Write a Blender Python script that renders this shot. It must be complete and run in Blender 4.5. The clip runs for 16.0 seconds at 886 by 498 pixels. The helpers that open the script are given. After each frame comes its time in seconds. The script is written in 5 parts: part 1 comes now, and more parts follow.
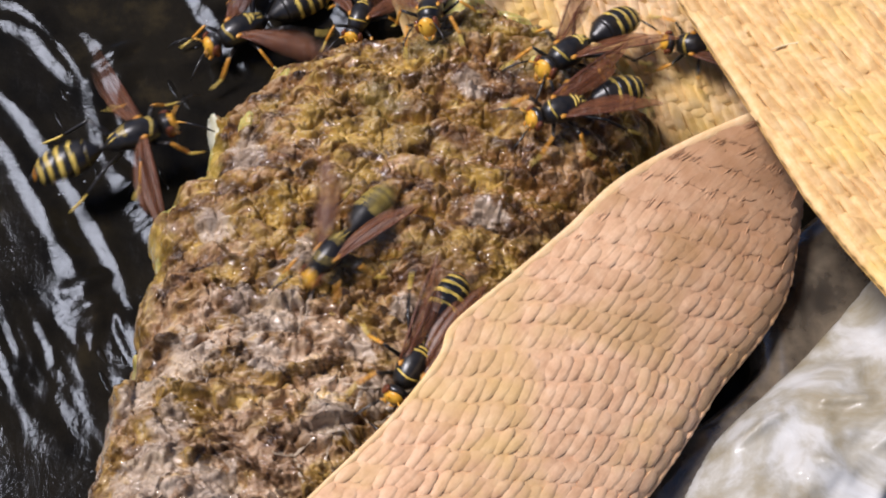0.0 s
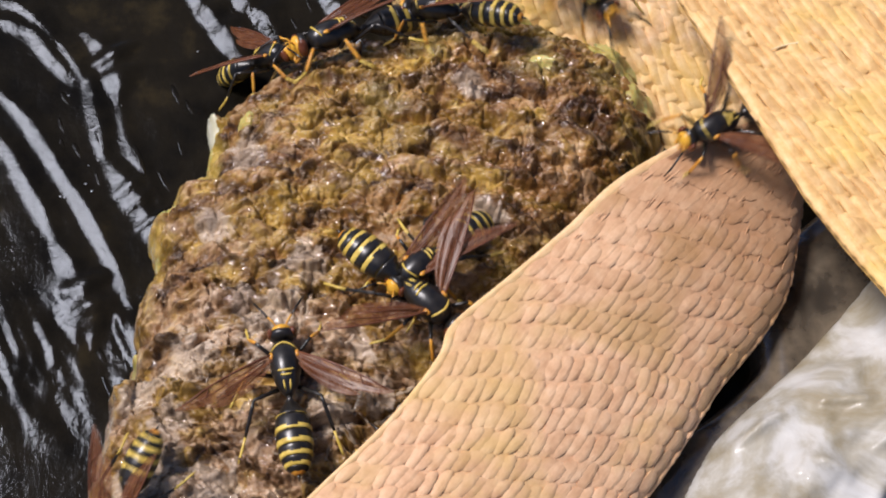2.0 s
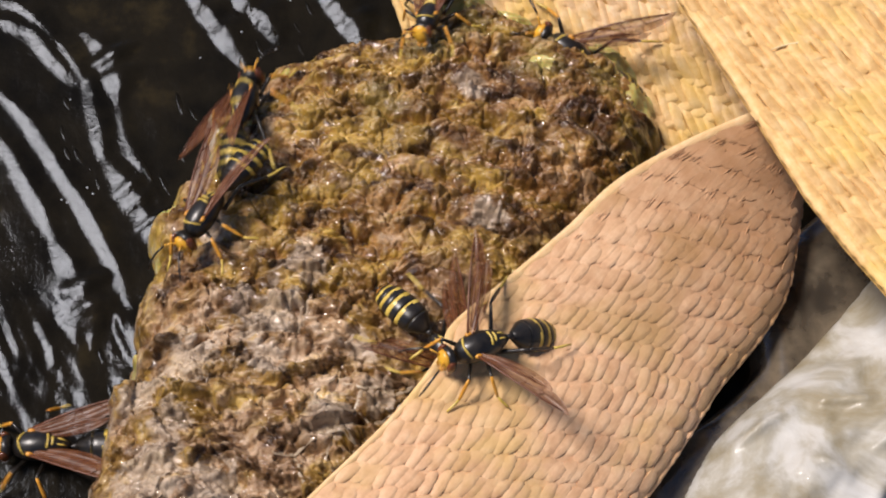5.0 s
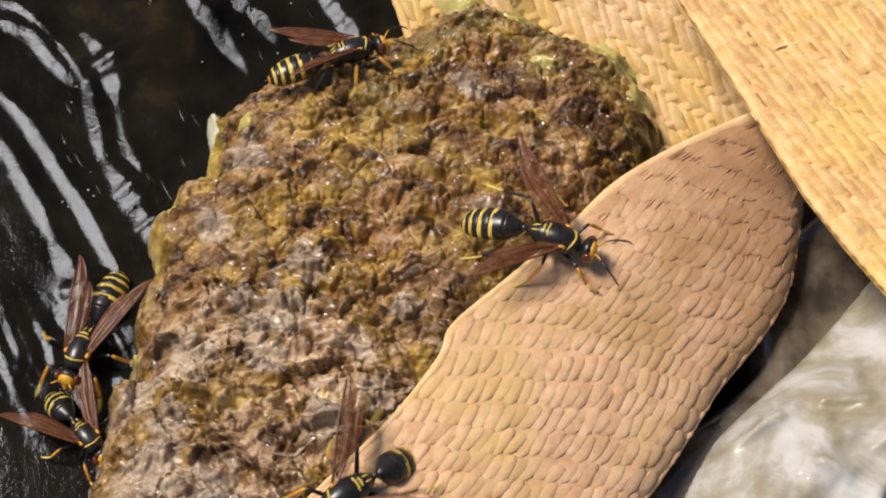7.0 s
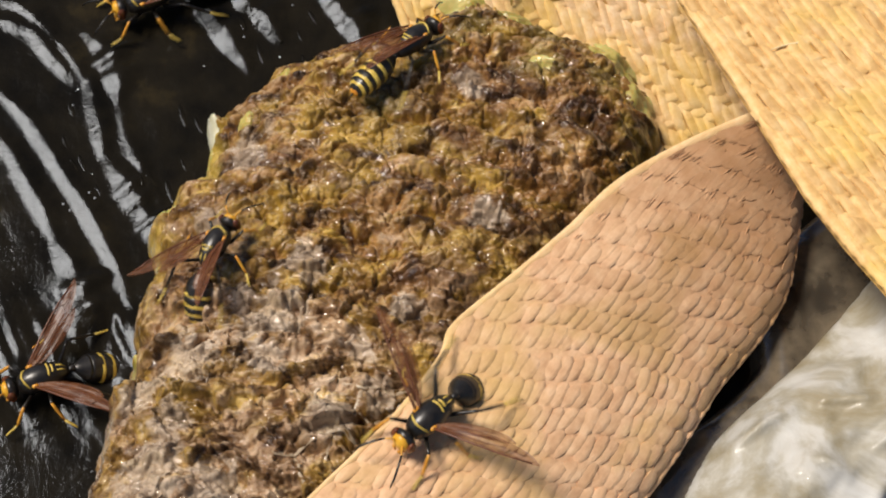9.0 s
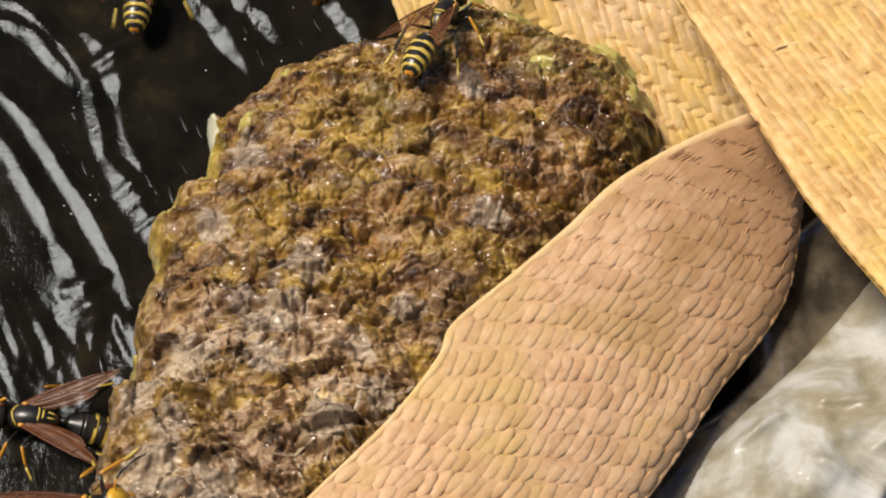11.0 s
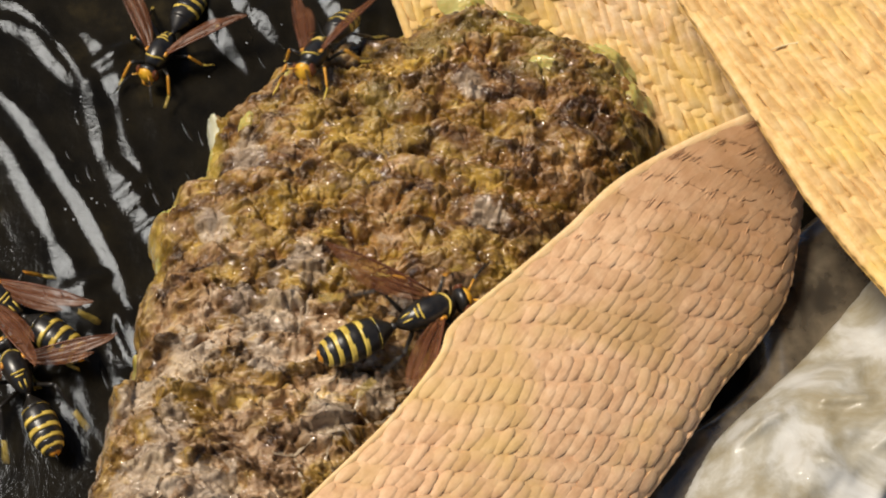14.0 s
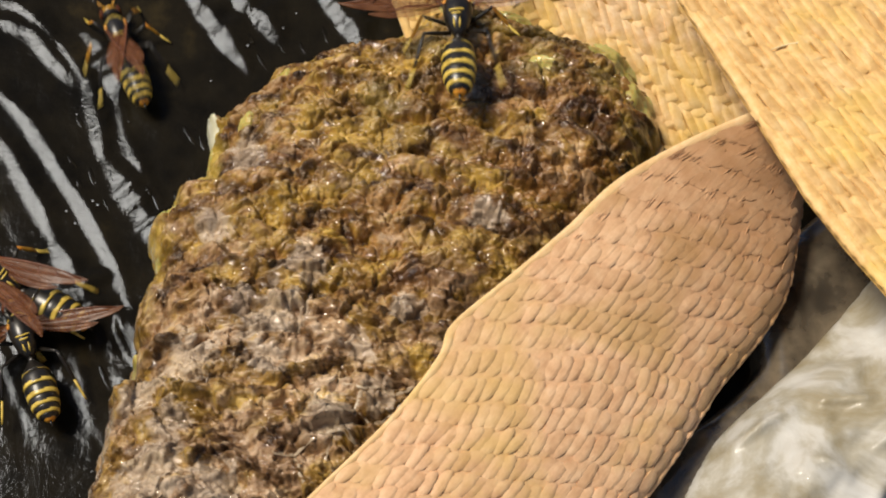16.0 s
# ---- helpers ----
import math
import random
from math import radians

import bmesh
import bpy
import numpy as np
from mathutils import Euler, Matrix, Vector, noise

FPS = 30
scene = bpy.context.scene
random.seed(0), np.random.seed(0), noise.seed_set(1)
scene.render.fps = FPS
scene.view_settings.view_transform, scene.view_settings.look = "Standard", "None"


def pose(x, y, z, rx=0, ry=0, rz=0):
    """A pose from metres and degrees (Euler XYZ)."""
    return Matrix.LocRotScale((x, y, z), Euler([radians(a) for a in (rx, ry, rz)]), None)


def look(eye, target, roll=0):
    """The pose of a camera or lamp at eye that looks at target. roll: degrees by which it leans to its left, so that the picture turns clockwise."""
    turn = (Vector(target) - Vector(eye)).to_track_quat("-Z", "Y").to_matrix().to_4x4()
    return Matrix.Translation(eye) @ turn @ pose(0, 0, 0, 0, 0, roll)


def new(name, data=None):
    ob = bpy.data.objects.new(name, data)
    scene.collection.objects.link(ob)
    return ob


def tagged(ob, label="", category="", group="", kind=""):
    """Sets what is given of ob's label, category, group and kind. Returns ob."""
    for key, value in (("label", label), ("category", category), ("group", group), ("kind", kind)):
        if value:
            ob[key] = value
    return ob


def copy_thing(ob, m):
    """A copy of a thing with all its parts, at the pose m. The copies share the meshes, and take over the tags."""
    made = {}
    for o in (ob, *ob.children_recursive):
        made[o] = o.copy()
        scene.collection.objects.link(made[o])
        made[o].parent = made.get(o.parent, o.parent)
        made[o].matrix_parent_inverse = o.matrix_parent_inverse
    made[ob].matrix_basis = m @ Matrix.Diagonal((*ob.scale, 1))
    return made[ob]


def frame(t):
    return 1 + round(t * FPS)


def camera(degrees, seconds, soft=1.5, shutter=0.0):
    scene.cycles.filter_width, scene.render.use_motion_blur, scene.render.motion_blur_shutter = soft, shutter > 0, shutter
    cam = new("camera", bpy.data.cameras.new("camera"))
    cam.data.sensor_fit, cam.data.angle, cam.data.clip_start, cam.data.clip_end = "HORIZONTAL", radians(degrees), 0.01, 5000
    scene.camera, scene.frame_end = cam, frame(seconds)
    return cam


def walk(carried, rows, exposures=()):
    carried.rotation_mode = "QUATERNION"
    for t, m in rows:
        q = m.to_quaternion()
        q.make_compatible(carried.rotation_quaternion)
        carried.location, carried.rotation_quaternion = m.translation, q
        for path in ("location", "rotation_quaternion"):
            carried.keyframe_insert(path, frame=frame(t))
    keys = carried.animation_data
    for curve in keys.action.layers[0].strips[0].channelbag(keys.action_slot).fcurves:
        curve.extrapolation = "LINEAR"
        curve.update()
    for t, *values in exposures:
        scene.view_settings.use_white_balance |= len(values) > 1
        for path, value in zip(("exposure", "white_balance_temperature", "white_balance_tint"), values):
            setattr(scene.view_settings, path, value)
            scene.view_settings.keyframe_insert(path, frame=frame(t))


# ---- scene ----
cam = camera(30, 16.0, soft=2.0, shutter=0.5)
EYE = (0.0, -0.09425, 0.16325)
walk(cam, [(0.0, look(EYE, (0, 0, 0))), (16.0, look(EYE, (0, 0, 0)))], exposures=[(0.0, 0.05, 5650, 20), (4.2, 0.0, 6050, 19), (9.0, -0.04, 6350, 13), (12.0, -0.07, 6550, 11), (16.0, -0.07, 6600, 11)])

# ---- light: a bright hazy day, a broad veiled sun high on one side ----
SUN = Vector((-0.48, 0.10, 0.87)).normalized()
world = bpy.data.worlds.new("world")
scene.world = world
world.use_nodes = True
sky = world.node_tree.nodes.new("ShaderNodeTexSky")
sky.sky_type, sky.sun_disc = "NISHITA", False
sky.sun_elevation = math.asin(SUN.z)
sky.sun_rotation = math.atan2(SUN.x, SUN.y)
world.node_tree.nodes["Background"].inputs["Strength"].default_value = 0.065
world.node_tree.links.new(sky.outputs["Color"], world.node_tree.nodes["Background"].inputs["Color"])
sun = new("sun", bpy.data.lights.new("sun", "SUN"))
sun.data.energy, sun.data.angle, sun.data.color = 4.9, radians(17), (1.0, 0.915, 0.775)
sun.matrix_world = look(SUN, (0, 0, 0))

MM = 0.001


# ---- materials ----
def material(name, rough=0.5, **inputs):
    m = bpy.data.materials.new(name)
    m.use_nodes = True
    b = m.node_tree.nodes["Principled BSDF"]
    b.inputs["Roughness"].default_value = rough
    for key, value in inputs.items():
        b.inputs[key.replace("_", " ")].default_value = value
    return m, m.node_tree.nodes, m.node_tree.links, b


def noise_node(nodes, links, coords, scale, detail=5.0, rough=0.55, stretch=None, turn=0.0, distortion=0.0):
    n = nodes.new("ShaderNodeTexNoise")
    n.inputs["Scale"].default_value, n.inputs["Detail"].default_value = scale, detail
    n.inputs["Roughness"].default_value, n.inputs["Distortion"].default_value = rough, distortion
    if stretch:
        mp = nodes.new("ShaderNodeMapping")
        mp.inputs["Scale"].default_value = stretch
        mp.inputs["Rotation"].default_value = (0, 0, radians(turn))
        links.new(coords, mp.inputs["Vector"])
        coords = mp.outputs["Vector"]
    links.new(coords, n.inputs["Vector"])
    return n.outputs["Fac"]


def ramp(nodes, links, fac, stops):
    r = nodes.new("ShaderNodeValToRGB")
    e = r.color_ramp.elements
    while len(e) < len(stops):
        e.new(0.5)
    for el, (at, col) in zip(e, stops):
        el.position = at
        el.color = (*col, 1) if len(col) == 3 else col
    links.new(fac, r.inputs["Fac"])
    return r.outputs["Color"]


def mix(nodes, links, fac, a, b, kind="MIX"):
    m = nodes.new("ShaderNodeMix")
    m.data_type, m.blend_type = "RGBA", kind
    for sock, v in ((m.inputs["Factor"], fac), (m.inputs["A"], a), (m.inputs["B"], b)):
        if isinstance(v, (int, float)):
            sock.default_value = v
        elif isinstance(v, tuple):
            sock.default_value = (*v, 1)
        else:
            links.new(v, sock)
    return m.outputs["Result"]


def bump(nodes, links, b, height, dist, strength=1.0, under=None, socket="Normal"):
    n = nodes.new("ShaderNodeBump")
    n.inputs["Distance"].default_value, n.inputs["Strength"].default_value = dist, strength
    links.new(height, n.inputs["Height"])
    if under:
        links.new(under, n.inputs["Normal"])
    links.new(n.outputs["Normal"], b.inputs[socket])
    return n.outputs["Normal"]


def grey(v):
    return (v, v, v)


# bare mineral faces, yellow growth, green slime: plan place and size, mm
PALE_SPOTS = [(-17.7, -14.9, 3.6), (-14.5, -8.7, 2.2), (-26.1, -19.1, 3.0), (-21.9, 6.0, 2.2), (-24.9, -3.7, 2.0), (-8.3, -18.5, 1.8), (-3.7, -14.2, 1.7), (-27.2, -26.8, 2.6), (-18.0, -20.4, 2.2), (2.9, 14.0, 1.7), (4.6, -3.0, 2.0), (-28.5, -32.0, 3.6), (-22.5, -34.0, 3.0), (-31.5, -23.0, 2.4), (-33.0, -37.0, 3.4), (-11.0, -26.5, 2.4), (-6.5, -24.0, 1.8)]
YELLOW_SPOTS = [(-7.1, 7.4, 2.6), (-3.3, 7.6, 1.8), (-17.2, -0.9, 2.4), (-10.8, 7.6, 2.0), (-8.8, 2.0, 2.0), (-15.2, 9.4, 2.2), (-11.4, -10.6, 1.5), (-22.7, -9.9, 1.6), (-26.7, -24.6, 2.2), (-2.5, -19.1, 1.6), (4.0, 2.0, 2.4), (-20.0, 12.0, 2.0)]
GREEN_SPOTS = [(18.8, 16.3, 2.6), (21.0, 10.9, 2.0), (-6.5, 11.7, 2.2), (10.6, 17.1, 2.6), (-0.9, 21.1, 3.0), (3.5, 23.0, 2.6), (12.0, 22.0, 2.4)]


def spot_mask(N, K, plan, ragged, spots, soft):
    near = None
    for x, y, size in spots:
        far = N.new("ShaderNodeVectorMath")
        far.operation = "DISTANCE"
        K.new(plan, far.inputs[0])
        far.inputs[1].default_value = (x * MM, y * MM, 0)
        rel = N.new("ShaderNodeMath")
        rel.operation = "MULTIPLY_ADD"
        K.new(far.outputs["Value"], rel.inputs[0])
        rel.inputs[1].default_value = -0.28 / (size * MM)
        K.new(ragged, rel.inputs[2])
        if near is None:
            near = rel.outputs[0]
        else:
            top = N.new("ShaderNodeMath")
            top.operation = "MAXIMUM"
            K.new(near, top.inputs[0])
            K.new(rel.outputs[0], top.inputs[1])
            near = top.outputs[0]
    return ramp(N, K, near, [(0.25 - soft, grey(0)), (0.25 + soft, grey(1))])


def wet_rock():
    m, N, K, b = material("wet_rock", 0.42, Specular_IOR_Level=0.35, Coat_Weight=0.95, Coat_Roughness=0.05, Coat_IOR=1.4)
    co = N.new("ShaderNodeTexCoord").outputs["Object"]
    big = noise_node(N, K, co, 70, 4, 0.6, distortion=0.6)
    mid = noise_node(N, K, co, 300, 5, 0.52, stretch=(0.75, 1.25, 1), turn=-10, distortion=0.5)
    grit = noise_node(N, K, co, 1500, 6, 0.7, distortion=0.4)
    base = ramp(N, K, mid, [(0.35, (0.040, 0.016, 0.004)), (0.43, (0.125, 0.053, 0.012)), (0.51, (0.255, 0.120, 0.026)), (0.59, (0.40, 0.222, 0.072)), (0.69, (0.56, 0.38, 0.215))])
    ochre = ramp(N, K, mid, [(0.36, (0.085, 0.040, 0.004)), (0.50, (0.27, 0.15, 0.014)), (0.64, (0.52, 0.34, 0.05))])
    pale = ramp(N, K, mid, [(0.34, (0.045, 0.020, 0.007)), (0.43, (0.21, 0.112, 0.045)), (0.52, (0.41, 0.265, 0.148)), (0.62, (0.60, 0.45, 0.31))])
    sep = N.new("ShaderNodeSeparateXYZ")
    K.new(co, sep.inputs[0])
    fall = N.new("ShaderNodeMath")
    fall.operation = "MULTIPLY_ADD"
    K.new(sep.outputs["Y"], fall.inputs[0])
    fall.inputs[1].default_value = -9.0
    K.new(big, fall.inputs[2])
    c = mix(N, K, ramp(N, K, fall.outputs[0], [(0.50, grey(0)), (0.68, grey(0.9))]), base, pale)
    algae = noise_node(N, K, co, 120, 6, 0.66, stretch=(0.7, 1.5, 1), turn=-14, distortion=1.2)
    c = mix(N, K, ramp(N, K, algae, [(0.45, grey(0)), (0.57, grey(0.85))]), c, ochre)
    level = N.new("ShaderNodeVectorMath")
    level.operation = "MULTIPLY"
    K.new(co, level.inputs[0])
    level.inputs[1].default_value = (1, 1, 0)
    plan = level.outputs["Vector"]
    flat = noise_node(N, K, co, 300, 5, 0.6, distortion=0.9)
    ragged = noise_node(N, K, co, 420, 6, 0.65, stretch=(0.6, 1.5, 1), turn=-12, distortion=0.8)
    gold = mix(N, K, mid, (0.24, 0.125, 0.006), (0.64, 0.43, 0.075))
    c = mix(N, K, mix(N, K, 1.0, spot_mask(N, K, plan, ragged, YELLOW_SPOTS, 0.09), grey(0.78), "MULTIPLY"), c, gold)
    moss = mix(N, K, mid, (0.12, 0.075, 0.008), (0.38, 0.28, 0.06))
    c = mix(N, K, mix(N, K, 1.0, spot_mask(N, K, plan, ragged, GREEN_SPOTS, 0.09), grey(0.75), "MULTIPLY"), c, moss)
    stone = mix(N, K, grit, (0.39, 0.30, 0.21), (0.61, 0.505, 0.39))
    c = mix(N, K, mix(N, K, 1.0, spot_mask(N, K, plan, flat, PALE_SPOTS, 0.05), grey(0.78), "MULTIPLY"), c, stone)
    c = mix(N, K, ramp(N, K, flat, [(0.62, grey(0)), (0.66, grey(0.55))]), c, (0.46, 0.32, 0.185))
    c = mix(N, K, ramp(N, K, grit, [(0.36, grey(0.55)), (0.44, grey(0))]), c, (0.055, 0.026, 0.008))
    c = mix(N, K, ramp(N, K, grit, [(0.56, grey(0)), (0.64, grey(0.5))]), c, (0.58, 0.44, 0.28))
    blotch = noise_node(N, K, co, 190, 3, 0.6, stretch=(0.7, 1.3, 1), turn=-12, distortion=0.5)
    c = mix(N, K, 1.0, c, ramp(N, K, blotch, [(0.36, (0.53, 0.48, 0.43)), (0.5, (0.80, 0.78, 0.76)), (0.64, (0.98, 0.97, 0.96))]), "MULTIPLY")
    shore = N.new("ShaderNodeMath")       # yellow growth at the water line
    shore.operation = "MULTIPLY_ADD"
    K.new(sep.outputs["Z"], shore.inputs[0])
    shore.inputs[1].default_value = -62.0
    K.new(big, shore.inputs[2])
    far_half = N.new("ShaderNodeMath")
    far_half.operation, far_half.use_clamp = "MULTIPLY_ADD", True
    K.new(sep.outputs["Y"], far_half.inputs[0])
    far_half.inputs[1].default_value, far_half.inputs[2].default_value = 70.0, 0.75
    c = mix(N, K, mix(N, K, 1.0, ramp(N, K, shore.outputs[0], [(0.08, grey(0)), (0.34, grey(0.75))]), far_half.outputs[0], "MULTIPLY"), c, (0.55, 0.40, 0.06))
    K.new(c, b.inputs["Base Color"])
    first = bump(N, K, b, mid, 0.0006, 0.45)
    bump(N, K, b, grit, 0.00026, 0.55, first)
    wet = noise_node(N, K, co, 1200, 3, 0.5)
    film = noise_node(N, K, co, 480, 3, 0.5)
    bump(N, K, b, film, 0.0005, 0.35, bump(N, K, b, wet, 0.0003, 0.6, None, "Coat Normal"), "Coat Normal")
    return m


def black_film():
    m, N, K, b = material("black_plastic", 0.1, Specular_IOR_Level=0.088, Specular_Tint=(0.80, 0.88, 1.0, 1))
    co = N.new("ShaderNodeTexCoord").outputs["Object"]
    n = noise_node(N, K, co, 120, 5, 0.6)
    K.new(ramp(N, K, n, [(0.35, (0.005, 0.0044, 0.0032)), (0.6, (0.012, 0.0098, 0.006)), (0.8, (0.036, 0.027, 0.012))]), b.inputs["Base Color"])
    r = noise_node(N, K, co, 420, 4, 0.6, stretch=(1.6, 0.5, 1), turn=-28)
    K.new(ramp(N, K, r, [(0.3, grey(0.05)), (0.7, grey(0.15))]), b.inputs["Roughness"])
    w = noise_node(N, K, co, 700, 5, 0.6, stretch=(1.4, 0.5, 1), turn=-28)
    drops = noise_node(N, K, co, 1700, 3, 0.6)
    bump(N, K, b, drops, 0.00007, 0.6, bump(N, K, b, w, 0.00008, 0.25))
    return m


def straw(name, low, mid, high, wet=(0.34, 0.22, 0.03), rough=0.55, damp=0.50, brown_at=None, lie=0.0):
    """Dyed plant fibre: fine grain along each piece, pieces that differ, damp yellow stains."""
    m, N, K, b = material(name, rough, Specular_IOR_Level=0.35, Sheen_Weight=0.15)
    tex = N.new("ShaderNodeTexCoord")
    geo = N.new("ShaderNodeNewGeometry")
    info = N.new("ShaderNodeObjectInfo")
    grain = noise_node(N, K, tex.outputs["Generated"], 9, 4, 0.6, stretch=(3.0, 0.35, 1.0))
    world_noise = noise_node(N, K, geo.outputs["Position"], 620, 4, 0.6)
    stain = noise_node(N, K, geo.outputs["Position"], 75, 4, 0.6, distortion=0.5)
    c = ramp(N, K, world_noise, [(0.28, low), (0.5, mid), (0.72, high)])
    rnd = N.new("ShaderNodeMath")
    rnd.operation = "ADD"
    K.new(info.outputs["Random"], rnd.inputs[0])
    K.new(geo.outputs["Random Per Island"], rnd.inputs[1])
    frac = N.new("ShaderNodeMath")
    frac.operation = "FRACT"
    K.new(rnd.outputs[0], frac.inputs[0])
    c = mix(N, K, 1.0, c, ramp(N, K, frac.outputs[0], [(0.0, (0.86, 0.82, 0.76)), (0.3, (0.97, 0.96, 0.95)), (0.7, (1.0, 1.0, 0.99)), (1.0, (1.05, 1.05, 1.04))]), "MULTIPLY")
    mp = N.new("ShaderNodeMapping")
    mp.vector_type = "TEXTURE"
    mp.inputs["Rotation"].default_value = (0, 0, radians(lie))
    mp.inputs["Scale"].default_value = (1, 9, 1)
    K.new(geo.outputs["Position"], mp.inputs["Vector"])
    fibre = noise_node(N, K, mp.outputs["Vector"], 3800, 3, 0.6)
    c = mix(N, K, 1.0, c, ramp(N, K, fibre, [(0.32, (0.93, 0.91, 0.87)), (0.52, grey(1.0)), (0.68, (1.04, 1.04, 1.03))]), "MULTIPLY")
    c = mix(N, K, ramp(N, K, stain, [(damp, grey(0)), (damp + 0.18, grey(0.6))]), c, wet)
    if brown_at:             # browner round one point, with a ragged edge
        far = N.new("ShaderNodeVectorMath")
        far.operation = "DISTANCE"
        K.new(geo.outputs["Position"], far.inputs[0])
        far.inputs[1].default_value = (*brown_at, 0.014)
        rel = N.new("ShaderNodeMath")
        rel.operation = "MULTIPLY_ADD"
        K.new(far.outputs["Value"], rel.inputs[0])
        rel.inputs[1].default_value = -15.5
        K.new(stain, rel.inputs[2])
        c = mix(N, K, ramp(N, K, rel.outputs[0], [(0.0, grey(0)), (0.42, grey(0.8))]), c, (0.35, 0.175, 0.072))
    K.new(c, b.inputs["Base Color"])
    first = bump(N, K, b, fibre, 0.00010, 0.35, bump(N, K, b, grain, 0.00012, 0.4))
    bump(N, K, b, world_noise, 0.00016, 0.5, first)
    return m


def clear_bag():
    m, N, K, b = material("clear_plastic", 0.25, Transmission_Weight=0.2, Coat_Weight=0.1, Coat_Roughness=0.1, IOR=1.35)
    co = N.new("ShaderNodeTexCoord").outputs["Object"]
    n = noise_node(N, K, co, 105, 6, 0.6, distortion=0.6)
    f = noise_node(N, K, co, 420, 5, 0.6)
    K.new(ramp(N, K, n, [(0.32, (0.27, 0.215, 0.11)), (0.43, (0.36, 0.315, 0.22)), (0.50, (0.45, 0.42, 0.34)), (0.56, (0.58, 0.56, 0.505)), (0.68, (0.68, 0.67, 0.63))]), b.inputs["Base Color"])
    K.new(ramp(N, K, f, [(0.3, grey(0.34)), (0.7, grey(0.6))]), b.inputs["Roughness"])
    first = bump(N, K, b, n, 0.0006, 0.25)
    bump(N, K, b, f, 0.0003, 0.35, first)
    return m


def plain(name, low, high, rough, scale=900, **inputs):
    m, N, K, b = material(name, rough, **inputs)
    co = N.new("ShaderNodeTexCoord").outputs["Object"]
    n = noise_node(N, K, co, scale, 4, 0.6)
    K.new(ramp(N, K, n, [(0.35, low), (0.65, high)]), b.inputs["Base Color"])
    bump(N, K, b, n, 0.00006, 0.5)
    return m


ROCK = wet_rock()
FILM = black_film()
TAN = straw("tan_straw", (0.57, 0.325, 0.170), (0.675, 0.415, 0.232), (0.75, 0.50, 0.30), wet=(0.60, 0.40, 0.13), damp=0.47, brown_at=(0.037, 0.003), lie=-36)
HEM = straw("hem_straw", (0.66, 0.41, 0.18), (0.78, 0.51, 0.25), (0.84, 0.60, 0.34), wet=(0.70, 0.48, 0.15), lie=-45)
GOLD = straw("gold_straw", (0.52, 0.30, 0.10), (0.68, 0.43, 0.165), (0.76, 0.54, 0.26), wet=(0.70, 0.49, 0.10), lie=27)
GOLD_WET = straw("damp_gold_straw", (0.54, 0.32, 0.13), (0.74, 0.50, 0.26), (0.82, 0.62, 0.39), wet=(0.66, 0.43, 0.04), damp=0.44, lie=20)
# straw under the strands, coloured darker to paint shade into the weave's gaps
GOLD_GAP_SHADE = straw("gold_straw_gap_shade", (0.34, 0.18, 0.045), (0.44, 0.25, 0.07), (0.52, 0.33, 0.11))
BAG = clear_bag()
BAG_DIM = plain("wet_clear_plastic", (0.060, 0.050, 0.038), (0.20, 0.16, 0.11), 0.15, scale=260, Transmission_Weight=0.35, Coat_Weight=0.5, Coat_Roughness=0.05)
SHELL = plain("black_shell", (0.006, 0.005, 0.004), (0.020, 0.016, 0.012), 0.34, Coat_Weight=0.12, Coat_Roughness=0.25)
YELLOW = plain("yellow_shell", (0.44, 0.30, 0.04), (0.68, 0.50, 0.10), 0.35)
ORANGE = plain("orange_shell", (0.50, 0.19, 0.015), (0.70, 0.37, 0.04), 0.35)
FACE = plain("saffron_face", (0.58, 0.27, 0.015), (0.74, 0.42, 0.035), 0.35)
EYES = plain("dark_eye", (0.09, 0.026, 0.009), (0.18, 0.055, 0.018), 0.2)
WING = plain("amber_wing", (0.13, 0.042, 0.014), (0.25, 0.10, 0.042), 0.36, scale=500, Alpha=0.36, Specular_IOR_Level=0.4)
VEIN = plain("wing_vein", (0.09, 0.03, 0.012), (0.15, 0.05, 0.02), 0.4)
SLIME_PALE = plain("pale_algae", (0.52, 0.48, 0.24), (0.78, 0.76, 0.60), 0.2, scale=300, Coat_Weight=0.6, Coat_Roughness=0.08)
SLIME = plain("algae", (0.33, 0.26, 0.045), (0.54, 0.46, 0.16), 0.3, scale=400, Coat_Weight=0.45, Coat_Roughness=0.1, Subsurface_Weight=0.2, Subsurface_Scale=0.001)
PALE_STRAW = plain("pale_straw", (0.66, 0.48, 0.22), (0.88, 0.72, 0.42), 0.5)
LIME = plain("lime_crust", (0.25, 0.18, 0.11), (0.46, 0.37, 0.26), 0.35, scale=1200, Coat_Weight=0.5, Coat_Roughness=0.1)
EARTH = plain("damp_earth", (0.05, 0.038, 0.026), (0.11, 0.085, 0.06), 0.8, scale=40)
BUBBLE = plain("water_foam", (0.16, 0.17, 0.18), (0.42, 0.43, 0.45), 0.15)


